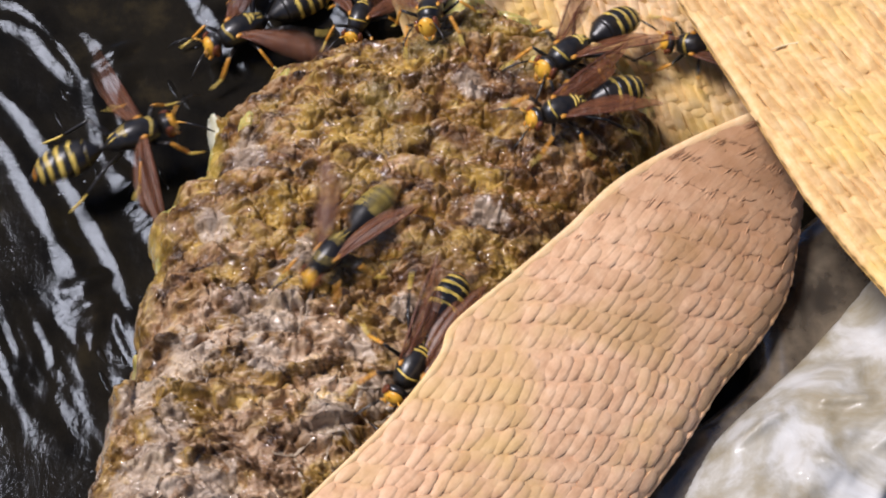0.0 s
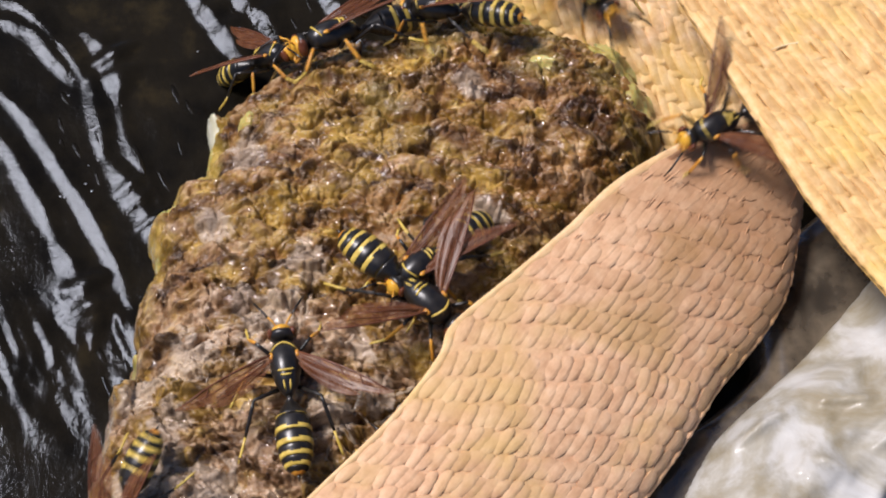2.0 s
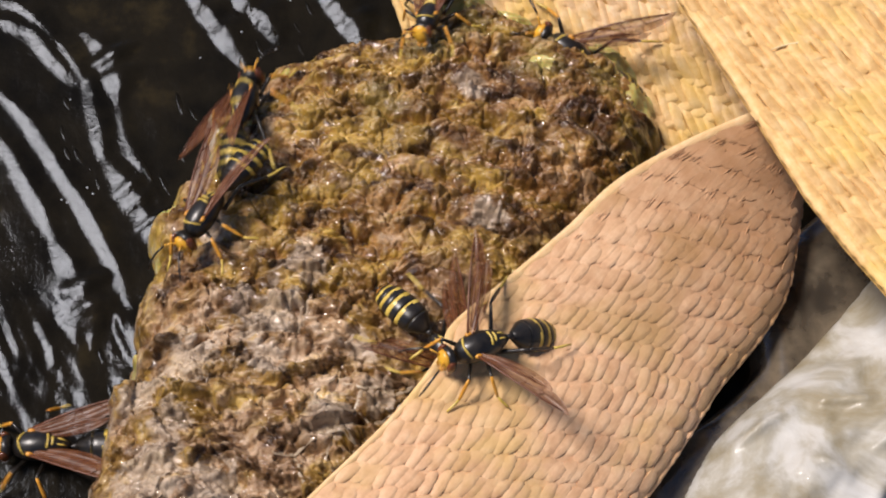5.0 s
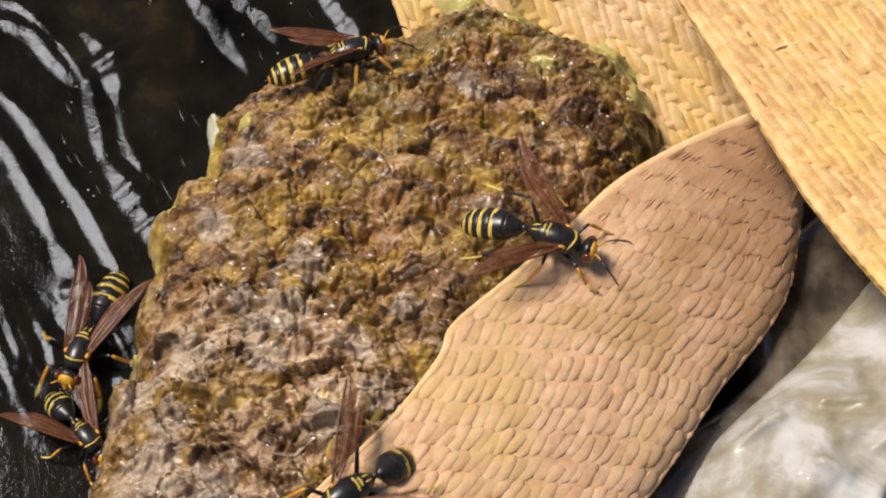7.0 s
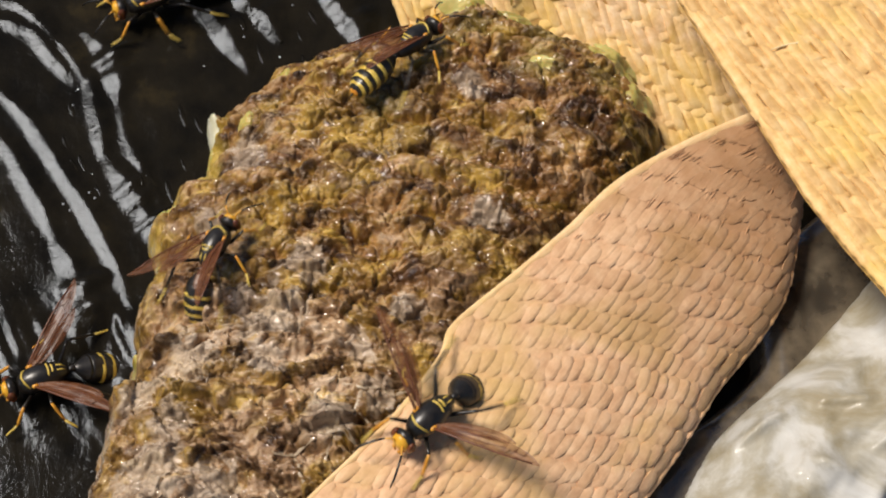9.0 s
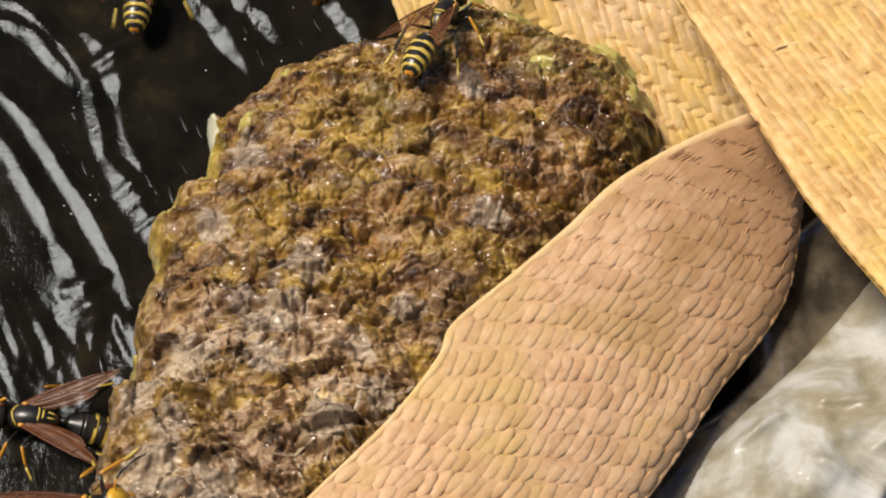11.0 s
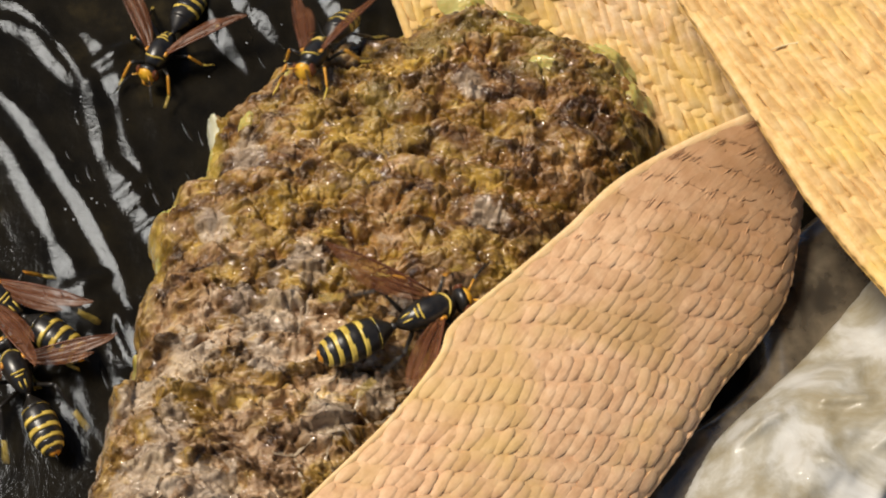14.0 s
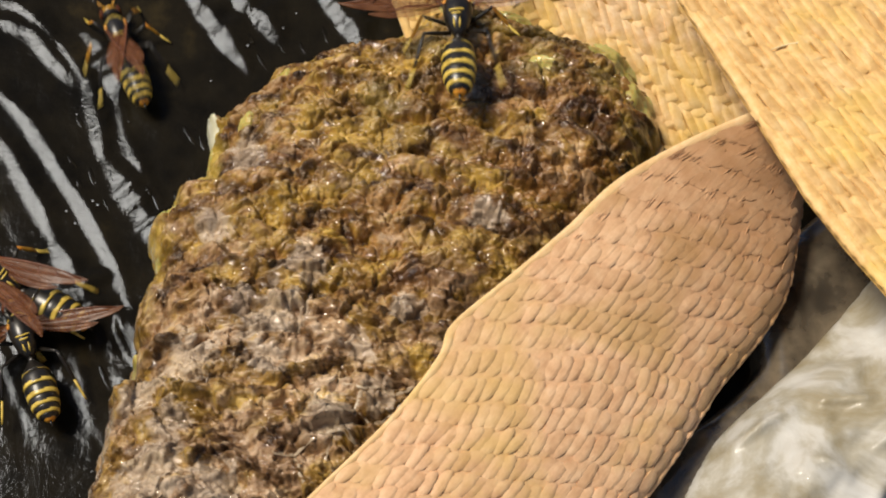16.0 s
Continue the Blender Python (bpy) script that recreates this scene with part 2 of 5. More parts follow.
# ---- meshes from small shapes ----
class Shape:
    def __init__(self):
        self.v, self.f, self.m = [], [], []

    def add(self, verts, faces, mat=0):
        o = len(self.v)
        self.v += [tuple(p) for p in verts]
        self.f += [tuple(i + o for i in q) for q in faces]
        self.m += [mat] * len(faces)
        return self

    def tube(self, pts, radii, sides=8, mat=0, squash=1.0):
        """A closed tube along points (mm); squash flattens it along z."""
        pts = [Vector(p) for p in pts]
        verts, up = [], Vector((0, 0, 1))
        for i, p in enumerate(pts):
            d = (pts[min(i + 1, len(pts) - 1)] - pts[max(i - 1, 0)]).normalized()
            a = d.cross(up if abs(d.z) < 0.95 else Vector((1, 0, 0))).normalized()
            b = a.cross(d)
            for k in range(sides):
                w = 2 * math.pi * k / sides
                verts.append(p + (a * math.cos(w) + b * math.sin(w) * squash) * radii[i])
        faces = [(i * sides + k, i * sides + (k + 1) % sides, (i + 1) * sides + (k + 1) % sides, (i + 1) * sides + k)
                 for i in range(len(pts) - 1) for k in range(sides)]
        faces += [tuple(range(sides))[::-1], tuple(range((len(pts) - 1) * sides, len(pts) * sides))]
        return self.add(verts, faces, mat)

    def ball(self, centre, size, mat=0, rings=10, sides=16):
        c, s = Vector(centre), size
        verts = [c + Vector((0, 0, s[2])), c - Vector((0, 0, s[2]))]
        for i in range(1, rings):
            a = math.pi * i / rings
            for k in range(sides):
                w = 2 * math.pi * k / sides
                verts.append(c + Vector((math.sin(a) * math.cos(w) * s[0], math.sin(a) * math.sin(w) * s[1], math.cos(a) * s[2])))
        faces = [(0, 2 + k, 2 + (k + 1) % sides) for k in range(sides)]
        for i in range(rings - 2):
            r = 2 + i * sides
            faces += [(r + k, r + sides + k, r + sides + (k + 1) % sides, r + (k + 1) % sides) for k in range(sides)]
        r = 2 + (rings - 2) * sides
        faces += [(r + k, 1, r + (k + 1) % sides) for k in range(sides)]
        return self.add(verts, faces, mat)


def mesh(name, shape, materials, smooth=True, unit=MM):
    me = bpy.data.meshes.new(name)
    me.from_pydata([(x * unit, y * unit, z * unit) for x, y, z in shape.v], [], shape.f)
    for m in materials if isinstance(materials, (list, tuple)) else [materials]:
        me.materials.append(m)
    me.polygons.foreach_set("material_index", shape.m)
    if smooth:
        me.polygons.foreach_set("use_smooth", [True] * len(me.polygons))
    me.update()
    return me


def part(name, shape, materials, parent, label="", at=None):
    ob = new(name, shape if isinstance(shape, bpy.types.Mesh) else mesh(name, shape, materials))
    ob.parent = parent
    if at is not None:
        ob.matrix_basis = at
    return tagged(ob, label)


# ---- smooth random fields over the plan ----
def lattice(ix, iy, seed):
    h = (ix.astype(np.int64) * 374761393 + iy.astype(np.int64) * 668265263 + seed * 1442695041) & 0x7FFFFFFF
    h = ((h ^ (h >> 13)) * 1274126177) & 0x7FFFFFFF
    return ((h ^ (h >> 16)) & 0xFFFF) / 65535.0


def field(x, y, seed=0):
    ix, iy = np.floor(x), np.floor(y)
    fx, fy = x - ix, y - iy
    fx, fy = fx * fx * (3 - 2 * fx), fy * fy * (3 - 2 * fy)
    a, b = lattice(ix, iy, seed), lattice(ix + 1, iy, seed)
    c, d = lattice(ix, iy + 1, seed), lattice(ix + 1, iy + 1, seed)
    return (a + (b - a) * fx) * (1 - fy) + (c + (d - c) * fx) * fy


def rough_field(x, y, seed=0, octaves=4):
    return sum(field(x * 2 ** k, y * 2 ** k, seed + 7 * k) * 0.5 ** k for k in range(octaves)) / (2 - 0.5 ** (octaves - 1))


def curve(points, n):
    """Catmull-Rom through points, n steps on each stretch."""
    p = np.array(points, float)
    p = np.vstack([2 * p[0] - p[1], p, 2 * p[-1] - p[-2]])
    out = []
    for i in range(1, len(p) - 2):
        for t in np.arange(n) / n:
            a, b, c, d = p[i - 1:i + 3]
            out.append(0.5 * (2 * b + (c - a) * t + (2 * a - 5 * b + 4 * c - d) * t * t + (3 * b - a - 3 * c + d) * t ** 3))
    out.append(p[-2])
    return np.array(out)


def inside_depth(x, y, poly):
    """How far inside a closed outline each point lies; negative outside."""
    best = np.full(np.shape(x), 1e9)
    inside = np.zeros(np.shape(x), bool)
    for (ax, ay), (bx, by) in zip(poly, np.roll(poly, -1, 0)):
        ex, ey = bx - ax, by - ay
        k = np.clip(((x - ax) * ex + (y - ay) * ey) / (ex * ex + ey * ey), 0, 1)
        best = np.minimum(best, np.hypot(x - ax - k * ex, y - ay - k * ey))
        if ay != by:
            inside ^= ((ay > y) != (by > y)) & (x < ex * (y - ay) / (by - ay) + ax)
    return np.where(inside, best, -best)


def grid_mesh(x0, x1, y0, y1, step, height):
    nx, ny = int((x1 - x0) / step) + 1, int((y1 - y0) / step) + 1
    X, Y = np.meshgrid(np.linspace(x0, x1, nx), np.linspace(y0, y1, ny))
    Z = height(X, Y)
    i = np.arange(nx * ny).reshape(ny, nx)
    quads = np.stack([i[:-1, :-1], i[:-1, 1:], i[1:, 1:], i[1:, :-1]], -1).reshape(-1, 4)
    return np.stack([X, Y, Z], -1).reshape(-1, 3), quads


def field_object(name, verts, quads, mat):
    me = bpy.data.meshes.new(name)
    me.from_pydata((verts * MM).tolist(), [], quads.tolist())
    me.materials.append(mat)
    me.polygons.foreach_set("use_smooth", [True] * len(me.polygons))
    me.update()
    return new(name, me)


# ---- the rock ----
ROCK_EDGE = [(-37.1, -35.0), (-36.7, -30.2), (-35.3, -23.0), (-35.8, -21.0), (-33.3, -18.3), (-33.6, -15.6), (-32.8, -14.2), (-33.9, -8.6),
             (-32.1, -4.3), (-33.5, -1.0), (-32.9, 1.2), (-31.1, 3.1), (-31.0, 5.4), (-27.5, 6.7), (-27.2, 11.6), (-27.6, 15.1), (-25.4, 14.7),
             (-22.3, 18.5), (-19.1, 22.8), (-15.0, 23.8), (-11.0, 25.2), (-5.7, 27.4), (-0.9, 30.9), (3.1, 32.2), (7.9, 30.8), (14.6, 28.3),
             (18.6, 25.7), (22.7, 22.9), (24.9, 17.6), (25.4, 13.2), (21.8, 3.1), (13.5, -11.5), (4.0, -24.9), (-4.9, -35.0), (-14.0, -44.0), (-34.0, -44.0)]
ROCK_HIGH, ROCK_ROUND = 13.0, 13.0
HOLLOWS = [(13.2, -3.2, 1.7, 3.4), (-8.4, -6.4, 2.0, 2.2), (-5.6, -8.3, 1.7, 1.8), (-3.7, -20.6, 1.8, 1.6), (-20.4, -26.8, 1.9, 1.3), (-12.6, -30.6, 1.5, 1.5), (6.5, 9.0, 1.8, 1.0), (-21.5, -8.5, 1.2, 1.0)]


def rock_dome(x, y, depth=None):
    """The rock's smooth form."""
    d = inside_depth(x, y, np.array(ROCK_EDGE)) if depth is None else depth
    k = np.clip(d / ROCK_ROUND, 0, 1)
    return np.where(d > 0, ROCK_HIGH * np.sqrt(np.maximum(0, 1 - (1 - k) ** 2)), d * 2.2)


def knobs(x, y, seed=0):
    """Scattered cells: gap to the next cell, place in the cell, and two random values of it."""
    ix, iy = np.floor(x), np.floor(y)
    f1, f2 = np.full(np.shape(x), 9.0), np.full(np.shape(x), 9.0)
    ox, oy, ra, rb = (np.zeros(np.shape(x)) for _ in range(4))
    for dx in (-1, 0, 1):
        for dy in (-1, 0, 1):
            cx, cy = ix + dx, iy + dy
            px, py = cx + lattice(cx, cy, seed), cy + lattice(cx, cy, seed + 5)
            d = np.hypot(px - x, py - y)
            closer = d < f1
            f2 = np.where(closer, f1, np.minimum(f2, d))
            f1 = np.where(closer, d, f1)
            ox, oy = np.where(closer, x - px, ox), np.where(closer, y - py, oy)
            ra, rb = np.where(closer, lattice(cx, cy, seed + 9), ra), np.where(closer, lattice(cx, cy, seed + 13), rb)
    return f2 - f1, ox, oy, ra, rb


def rock_height(x, y):
    d = inside_depth(x, y, np.array(ROCK_EDGE))
    d = d + 0.9 * (rough_field(x / 3.4, y / 2.8, 3, 4) - 0.5) * 2
    z = rock_dome(x, y, d)
    on = np.clip(d / 2.0, 0, 1)
    flaky = np.clip((-6 - y + 8 * (rough_field(x / 8, y / 8, 17, 2) - 0.5)) / 6, 0, 1)
    s = y * 0.95 + x * 0.20 + 6.0 * (rough_field(x / 9, y / 9, 11, 3) - 0.5)
    saw = np.mod(s / 3.6, 1.0)
    ledge = np.where(saw < 0.75, saw / 0.75, (1 - saw) / 0.25)
    z = z + on * 2.0 * (ledge - 0.5) * rough_field(x / 7, y / 5, 21, 2) * (1 - 0.4 * flaky)
    z = z + on * 1.3 * (rough_field(x / 6.0, y / 4.6, 31, 3) - 0.5) * 2
    wx, wy = 2.4 * (rough_field(x / 2.6, y / 2.6, 5, 4) - 0.5), 2.0 * (rough_field(x / 2.6, y / 2.6, 6, 4) - 0.5)
    patchy = rough_field(x / 6, y / 6, 44, 2)
    for size, tall, tilt, seed in ((5.2, 1.3, 1.3, 41), (2.6, 0.72, 0.6, 47), (1.15, 0.3, 0.34, 53)):
        gap, ox, oy, ra, rb = knobs((x + wx * size * 0.45) / size, (y + wy * size * 0.45) / (size * 0.68), seed)
        dome = 1 - np.exp(-3.2 * gap) - 0.4 * (ox * ox + oy * oy)
        z = z + on * tall * (dome - 0.5) * (0.2 + 1.0 * ra) * (1 - 0.35 * flaky) * (0.5 + patchy)
        z = z + on * (0.45 + 1.1 * flaky) * tilt * (1 - np.exp(-(5 + 6 * flaky) * gap)) * ((ra - 0.5) * ox * 2.0 + (rb - 0.75) * oy * 2.2)
    z = z + on * 1.0 * (rough_field(x / 2.8, y / 2.1, 35, 3) - 0.5)
    for cx, cy, r, deep in HOLLOWS:
        z = z - deep * np.exp(-((x - cx) ** 2 + (1.3 * (y - cy)) ** 2) / r ** 2)
    return z + on * 0.22 * (rough_field(x / 1.1, y / 0.9, 51, 3) - 0.5)


CRUST = [[(-16.9, -30.2), (-14.7, -30.0), (-12.6, -28.8), (-10.3, -28.4), (-8.0, -29.6)], [(-10.5, -22.3), (-8.2, -23.5), (-6.4, -23.1), (-4.8, -23.5), (-2.6, -22.0), (-0.8, -21.0)],
         [(-13.4, -33.8), (-14.2, -32.0), (-14.7, -30.2)], [(-12.6, -26.0), (-10.3, -26.6), (-8.6, -26.0), (-7.0, -26.6)], [(-8.2, -23.5), (-8.6, -26.0)],
         [(-10.3, -28.4), (-10.3, -26.6)], [(-7.0, -26.6), (-4.8, -25.2), (-3.6, -24.1)], [(-10.2, -32.0), (-11.5, -30.4), (-10.3, -28.4)], [(-12.6, -26.0), (-12.8, -23.8), (-10.5, -22.3)]]


def build_crust(rock):
    """Pale lime ridges that net the low side of the rock."""
    for n, line in enumerate(CRUST):
        p = curve(line, 8)
        p = p + 0.28 * np.stack([rough_field(p[:, 0] / 0.8, p[:, 1] / 0.8, 201 + n, 2) - 0.5, rough_field(p[:, 0] / 0.8, p[:, 1] / 0.8, 231 + n, 2) - 0.5], -1) * 2
        z = rock_height(p[:, 0], p[:, 1])
        z = np.convolve(np.pad(z, 2, mode="edge"), np.ones(5) / 5, "valid")
        r = [0.06 + 0.26 * float(v) for v in rough_field(p[:, 0] / 1.2, p[:, 1] / 1.2, 261 + n, 2)]
        r[0] = r[-1] = 0.04
        part("lime_ridge", Shape().tube([(a, b, c - 0.05) for (a, b), c in zip(p, z)], r, 8, 0, 0.55), LIME, rock, "thin pale lime ridge")


def build_rock():
    verts, quads = grid_mesh(-40, 27, -40, 36, 0.125, rock_height)
    keep = (verts[quads][:, :, 2] > -3).any(1)
    ob = field_object("rock", verts, quads[keep], ROCK)
    build_crust(ob)
    return tagged(ob, "wet brown and ochre rock with pale grey patches in water", "rock")


# ---- the black sheet under running water ----
FAR_FOLDS = [  # middle lines of the folds' flanks, with the flank's width
    (1.8, [(-55.9, 32.9), (-53.4, 31.7), (-51.6, 30.8), (-48.6, 27.8), (-45.6, 24.5), (-43.5, 21.9), (-42.5, 20.7)]),
    (1.6, [(-55.6, 29.8), (-53.1, 28.9), (-49.9, 27.4), (-47.2, 24.4), (-45.2, 22.2), (-43.3, 20.4)]),
    (1.5, [(-43.3, 24.3), (-42.4, 20.9), (-41.5, 17.2), (-40.5, 13.5), (-39.6, 10.6)]),
    (3.0, [(-43.8, 28.1), (-41.9, 25.8), (-40.4, 23.5), (-39.3, 20.9), (-38.7, 18.3)]),
    (2.4, [(-39.2, 11.0), (-37.6, 8.1), (-35.8, 5.6), (-34.5, 3.7)]),
    (2.7, [(-35.5, 5.1), (-33.8, 2.8), (-31.7, 0.4)]),
    (1.25, [(-39.0, 20.9), (-38.3, 17.2), (-37.2, 13.5), (-35.4, 9.5), (-33.2, 6.0), (-31.0, 3.0)]),
]
NEAR_FOLDS = [
    (1.6, [(-54.4, 21.6), (-52.1, 19.0), (-49.9, 16.8), (-47.1, 12.9), (-44.2, 8.6), (-41.3, 4.2), (-38.3, -1.0), (-35.8, -6.1), (-34.0, -10.0)]),
    (1.6, [(-53.7, 15.3), (-51.4, 12.4), (-48.7, 8.1), (-46.0, 3.5), (-43.9, -0.3)]),
    (3.0, [(-44.7, 1.1), (-42.4, -3.3), (-40.6, -7.6), (-39.3, -11.6)]),
    (1.2, [(-48.6, -6.1), (-47.9, -3.3), (-47.2, -1.0)]),
    (1.9, [(-32.0, 34.3), (-29.7, 31.4), (-26.9, 27.5), (-23.2, 22.4)]),
    (2.0, [(-27.1, 34.3), (-25.3, 31.9), (-22.4, 29.4), (-19.4, 26.2)]),
    (2.0, [(-15.8, 34.3), (-14.1, 31.9), (-11.7, 28.6), (-9.1, 24.8)]),
    (1.6, [(-36.8, -7.1), (-35.3, -10.0), (-34.1, -14.0)]),
    (1.1, [(-45.9, -8.1), (-44.3, -11.4), (-43.4, -14.6)]),
]


def sheet_height(x, y):
    """A sheet that falls gently towards the near side, with long folds; each fold's near flank keeps one slope."""
    z = np.zeros(np.shape(x))
    wob = (rough_field(x / 5, y / 5, 71, 2) - 0.5) * 0.8 + (rough_field(x / 0.9, y / 0.9, 75, 3) - 0.5) * 0.6
    for width, pts in FAR_FOLDS + NEAR_FOLDS:
        line = curve(pts, 5)
        gx, gy = (0.15, 0.105) if line[:, 0].mean() < -33 else (0.215, 0.165)
        best, side, along = np.full(np.shape(x), 1e9), np.zeros(np.shape(x)), np.zeros(np.shape(x))
        slope = np.zeros(np.shape(x))
        for i in range(len(line) - 1):
            (ax, ay), (bx, by) = line[i], line[i + 1]
            ex, ey = bx - ax, by - ay
            n = math.hypot(ex, ey)
            k = np.clip(((x - ax) * ex + (y - ay) * ey) / n ** 2, 0, 1)
            dist = np.hypot(x - ax - k * ex, y - ay - k * ey)
            s = ((x - ax) * -ey + (y - ay) * ex) / n
            closer = dist < best
            best = np.where(closer, dist, best)
            side = np.where(closer, np.sign(s) * dist, side)
            along = np.where(closer, (i + k) / (len(line) - 1), along)
            slope = np.where(closer, (gx * -ey + gy * ex) / n, slope)
        w = width * np.clip(np.sin(math.pi * along), 0.03, 1) ** 0.55 * (0.8 + 0.65 * field(along * 9, x * 0 + width, 81))
        s = side                   # positive on the far side of the line
        slope = slope * (0.82 + 0.45 * rough_field(x / 2.4, y / 3.4, 83, 3))
        rise = slope * (s + w / 2)
        fall = slope * w - 0.22 * (s + wob - w / 2)
        shape = np.where(s < -w / 2 + wob * 0.6, slope * wob * 0.6 + 0.9 * (s + w / 2 - wob * 0.6), np.minimum(rise, fall))
        z = np.maximum(z, shape)
    crinkle = np.clip((-2 - y) / 6, 0, 1) * np.clip((-32 - x) / 4, 0, 1) * np.clip((y + 25) / 6, 0, 1)
    u, v = x * 0.88 + y * 0.47, -x * 0.47 + y * 0.88
    z = z + crinkle * 0.7 * (rough_field(u / 2.0, v / 6.5, 91, 3) - 0.5)
    z = z + 0.10 * (rough_field(u / 1.6, v / 5.0, 101, 3) - 0.5) * np.clip((y + 30) / 10, 0.25, 1)
    return z + 0.14 * y


def build_ground():
    verts, quads = grid_mesh(-75, 85, -60, 60, 0.4, sheet_height)
    tagged(field_object("water", verts, quads, FILM), "thin water running over folded glossy black plastic sheet", "water", kind="structure")
    s = Shape().add([(-6e4, -6e4, -12), (6e4, -6e4, -12), (6e4, 6e4, -12), (-6e4, 6e4, -12)], [(0, 1, 2, 3)])
    tagged(new("ground", mesh("ground", s, EARTH)), "bare damp earth", "ground", kind="structure")


# ---- woven things ----
def stitch_mesh(length, width, thick, taper=0.3, slant=0.25, sunk=False):
    """One flat strand: a ribbon that rises to one long edge, with slanted ends that dip under the next."""
    s = Shape()
    us, hs = (-1.0, -0.45, 0.25, 0.8, 1.0), (0.22, 0.66, 0.9, 0.72, 0.22) if sunk else (0.10, 0.66, 1.0, 0.88, 0.15)
    ts = (-1.0, -0.72, -0.3, 0.3, 0.72, 1.0)
    top = [(u * width / 2 * (1 - taper * abs(t) ** 3), t * length / 2 + slant * u * width, thick * (h * (1 - 0.55 * t * t) + 0.1 - (0.85 if sunk else 0.55) * abs(t) ** 4)) for t in ts for u, h in zip(us, hs)]
    n, rows = len(us), len(ts)
    s.add(top, [(r * n + k, r * n + k + 1, (r + 1) * n + k + 1, (r + 1) * n + k) for r in range(rows - 1) for k in range(n - 1)])
    rim = list(range(n)) + [r * n + n - 1 for r in range(1, rows)] + [(rows - 1) * n + k for k in range(n - 2, -1, -1)] + [r * n for r in range(rows - 2, 0, -1)]
    edge = [top[k] for k in rim]
    low = [(x * 0.97, y * 0.99, -0.25) for x, y, z in edge]
    m = len(rim)
    s.add(edge + low, [(k, k + m, (k + 1) % m + m, (k + 1) % m) for k in range(m)] + [tuple(range(2 * m - 1, m - 1, -1))])
    return s


def lay(name, shape, poses, mat, parent, single):
    """Strands: the first ones are parts of their own, the rest one joined part."""
    me = mesh(name, shape, mat)
    for m in poses[:single]:
        part(name, me, mat, parent, at=m)
    rest = Shape()
    for m in poses[single:]:
        rest.add([(m @ (Vector(p) * MM)) / MM for p in shape.v], shape.f)
    if rest.v:
        tagged(part(name + "_rest", rest, mat, parent), kind="stuff")


def frame_pose(p, along, normal, size=(1, 1, 1)):
    """A pose at p (mm) with y along a strand and z away from the surface."""
    z = Vector(normal).normalized()
    y = (Vector(along) - z * Vector(along).dot(z)).normalized()
    x = y.cross(z)
    m = Matrix((x, y, z)).transposed().to_4x4()
    return Matrix.Translation(Vector(p) * MM) @ m @ Matrix.Diagonal((*size, 1))


BAND_FAR = [(-18.3, -43.7), (-12.6, -37.2), (-5.1, -29.1), (-0.5, -22.6), (0.9, -19.0), (6.6, -13.6), (12.5, -8.0), (18.0, -2.2), (25.4, 2.7), (33.5, 6.7), (38.6, 8.9)]
BAND_NEAR = [(14.9, -44.3), (17.7, -37.5), (23.5, -29.2), (27.5, -23.0), (29.0, -20.8), (33.9, -14.9), (36.6, -10.5), (38.0, -5.7), (39.1, -0.7), (39.9, 2.9), (41.0, 5.8)]
STEPS = 12
BAND_A, BAND_B = curve(BAND_FAR, STEPS), curve(BAND_NEAR, STEPS)
BAND_LENGTH = np.concatenate([[0], np.cumsum(np.hypot(*np.diff((BAND_A + BAND_B) / 2, axis=0).T))])


def band_point(u, s):
    """u from the hem (0) to the near edge (1), s mm along the band's middle."""
    i = np.interp(s, BAND_LENGTH, np.arange(len(BAND_A)))
    k = np.arange(len(BAND_A))
    ax, ay = np.interp(i, k, BAND_A[:, 0]), np.interp(i, k, BAND_A[:, 1])
    bx, by = np.interp(i, k, BAND_B[:, 0]), np.interp(i, k, BAND_B[:, 1])
    z = 18 - 8 * u + 1.6 * math.sin(math.pi * u) + 0.5 * math.sin(s / 7) * u - 2.5 * max(0, u - 0.9) * 10 * (u - 0.9) * 10 * 0.5
    return Vector((ax + (bx - ax) * u, ay + (by - ay) * u, z))


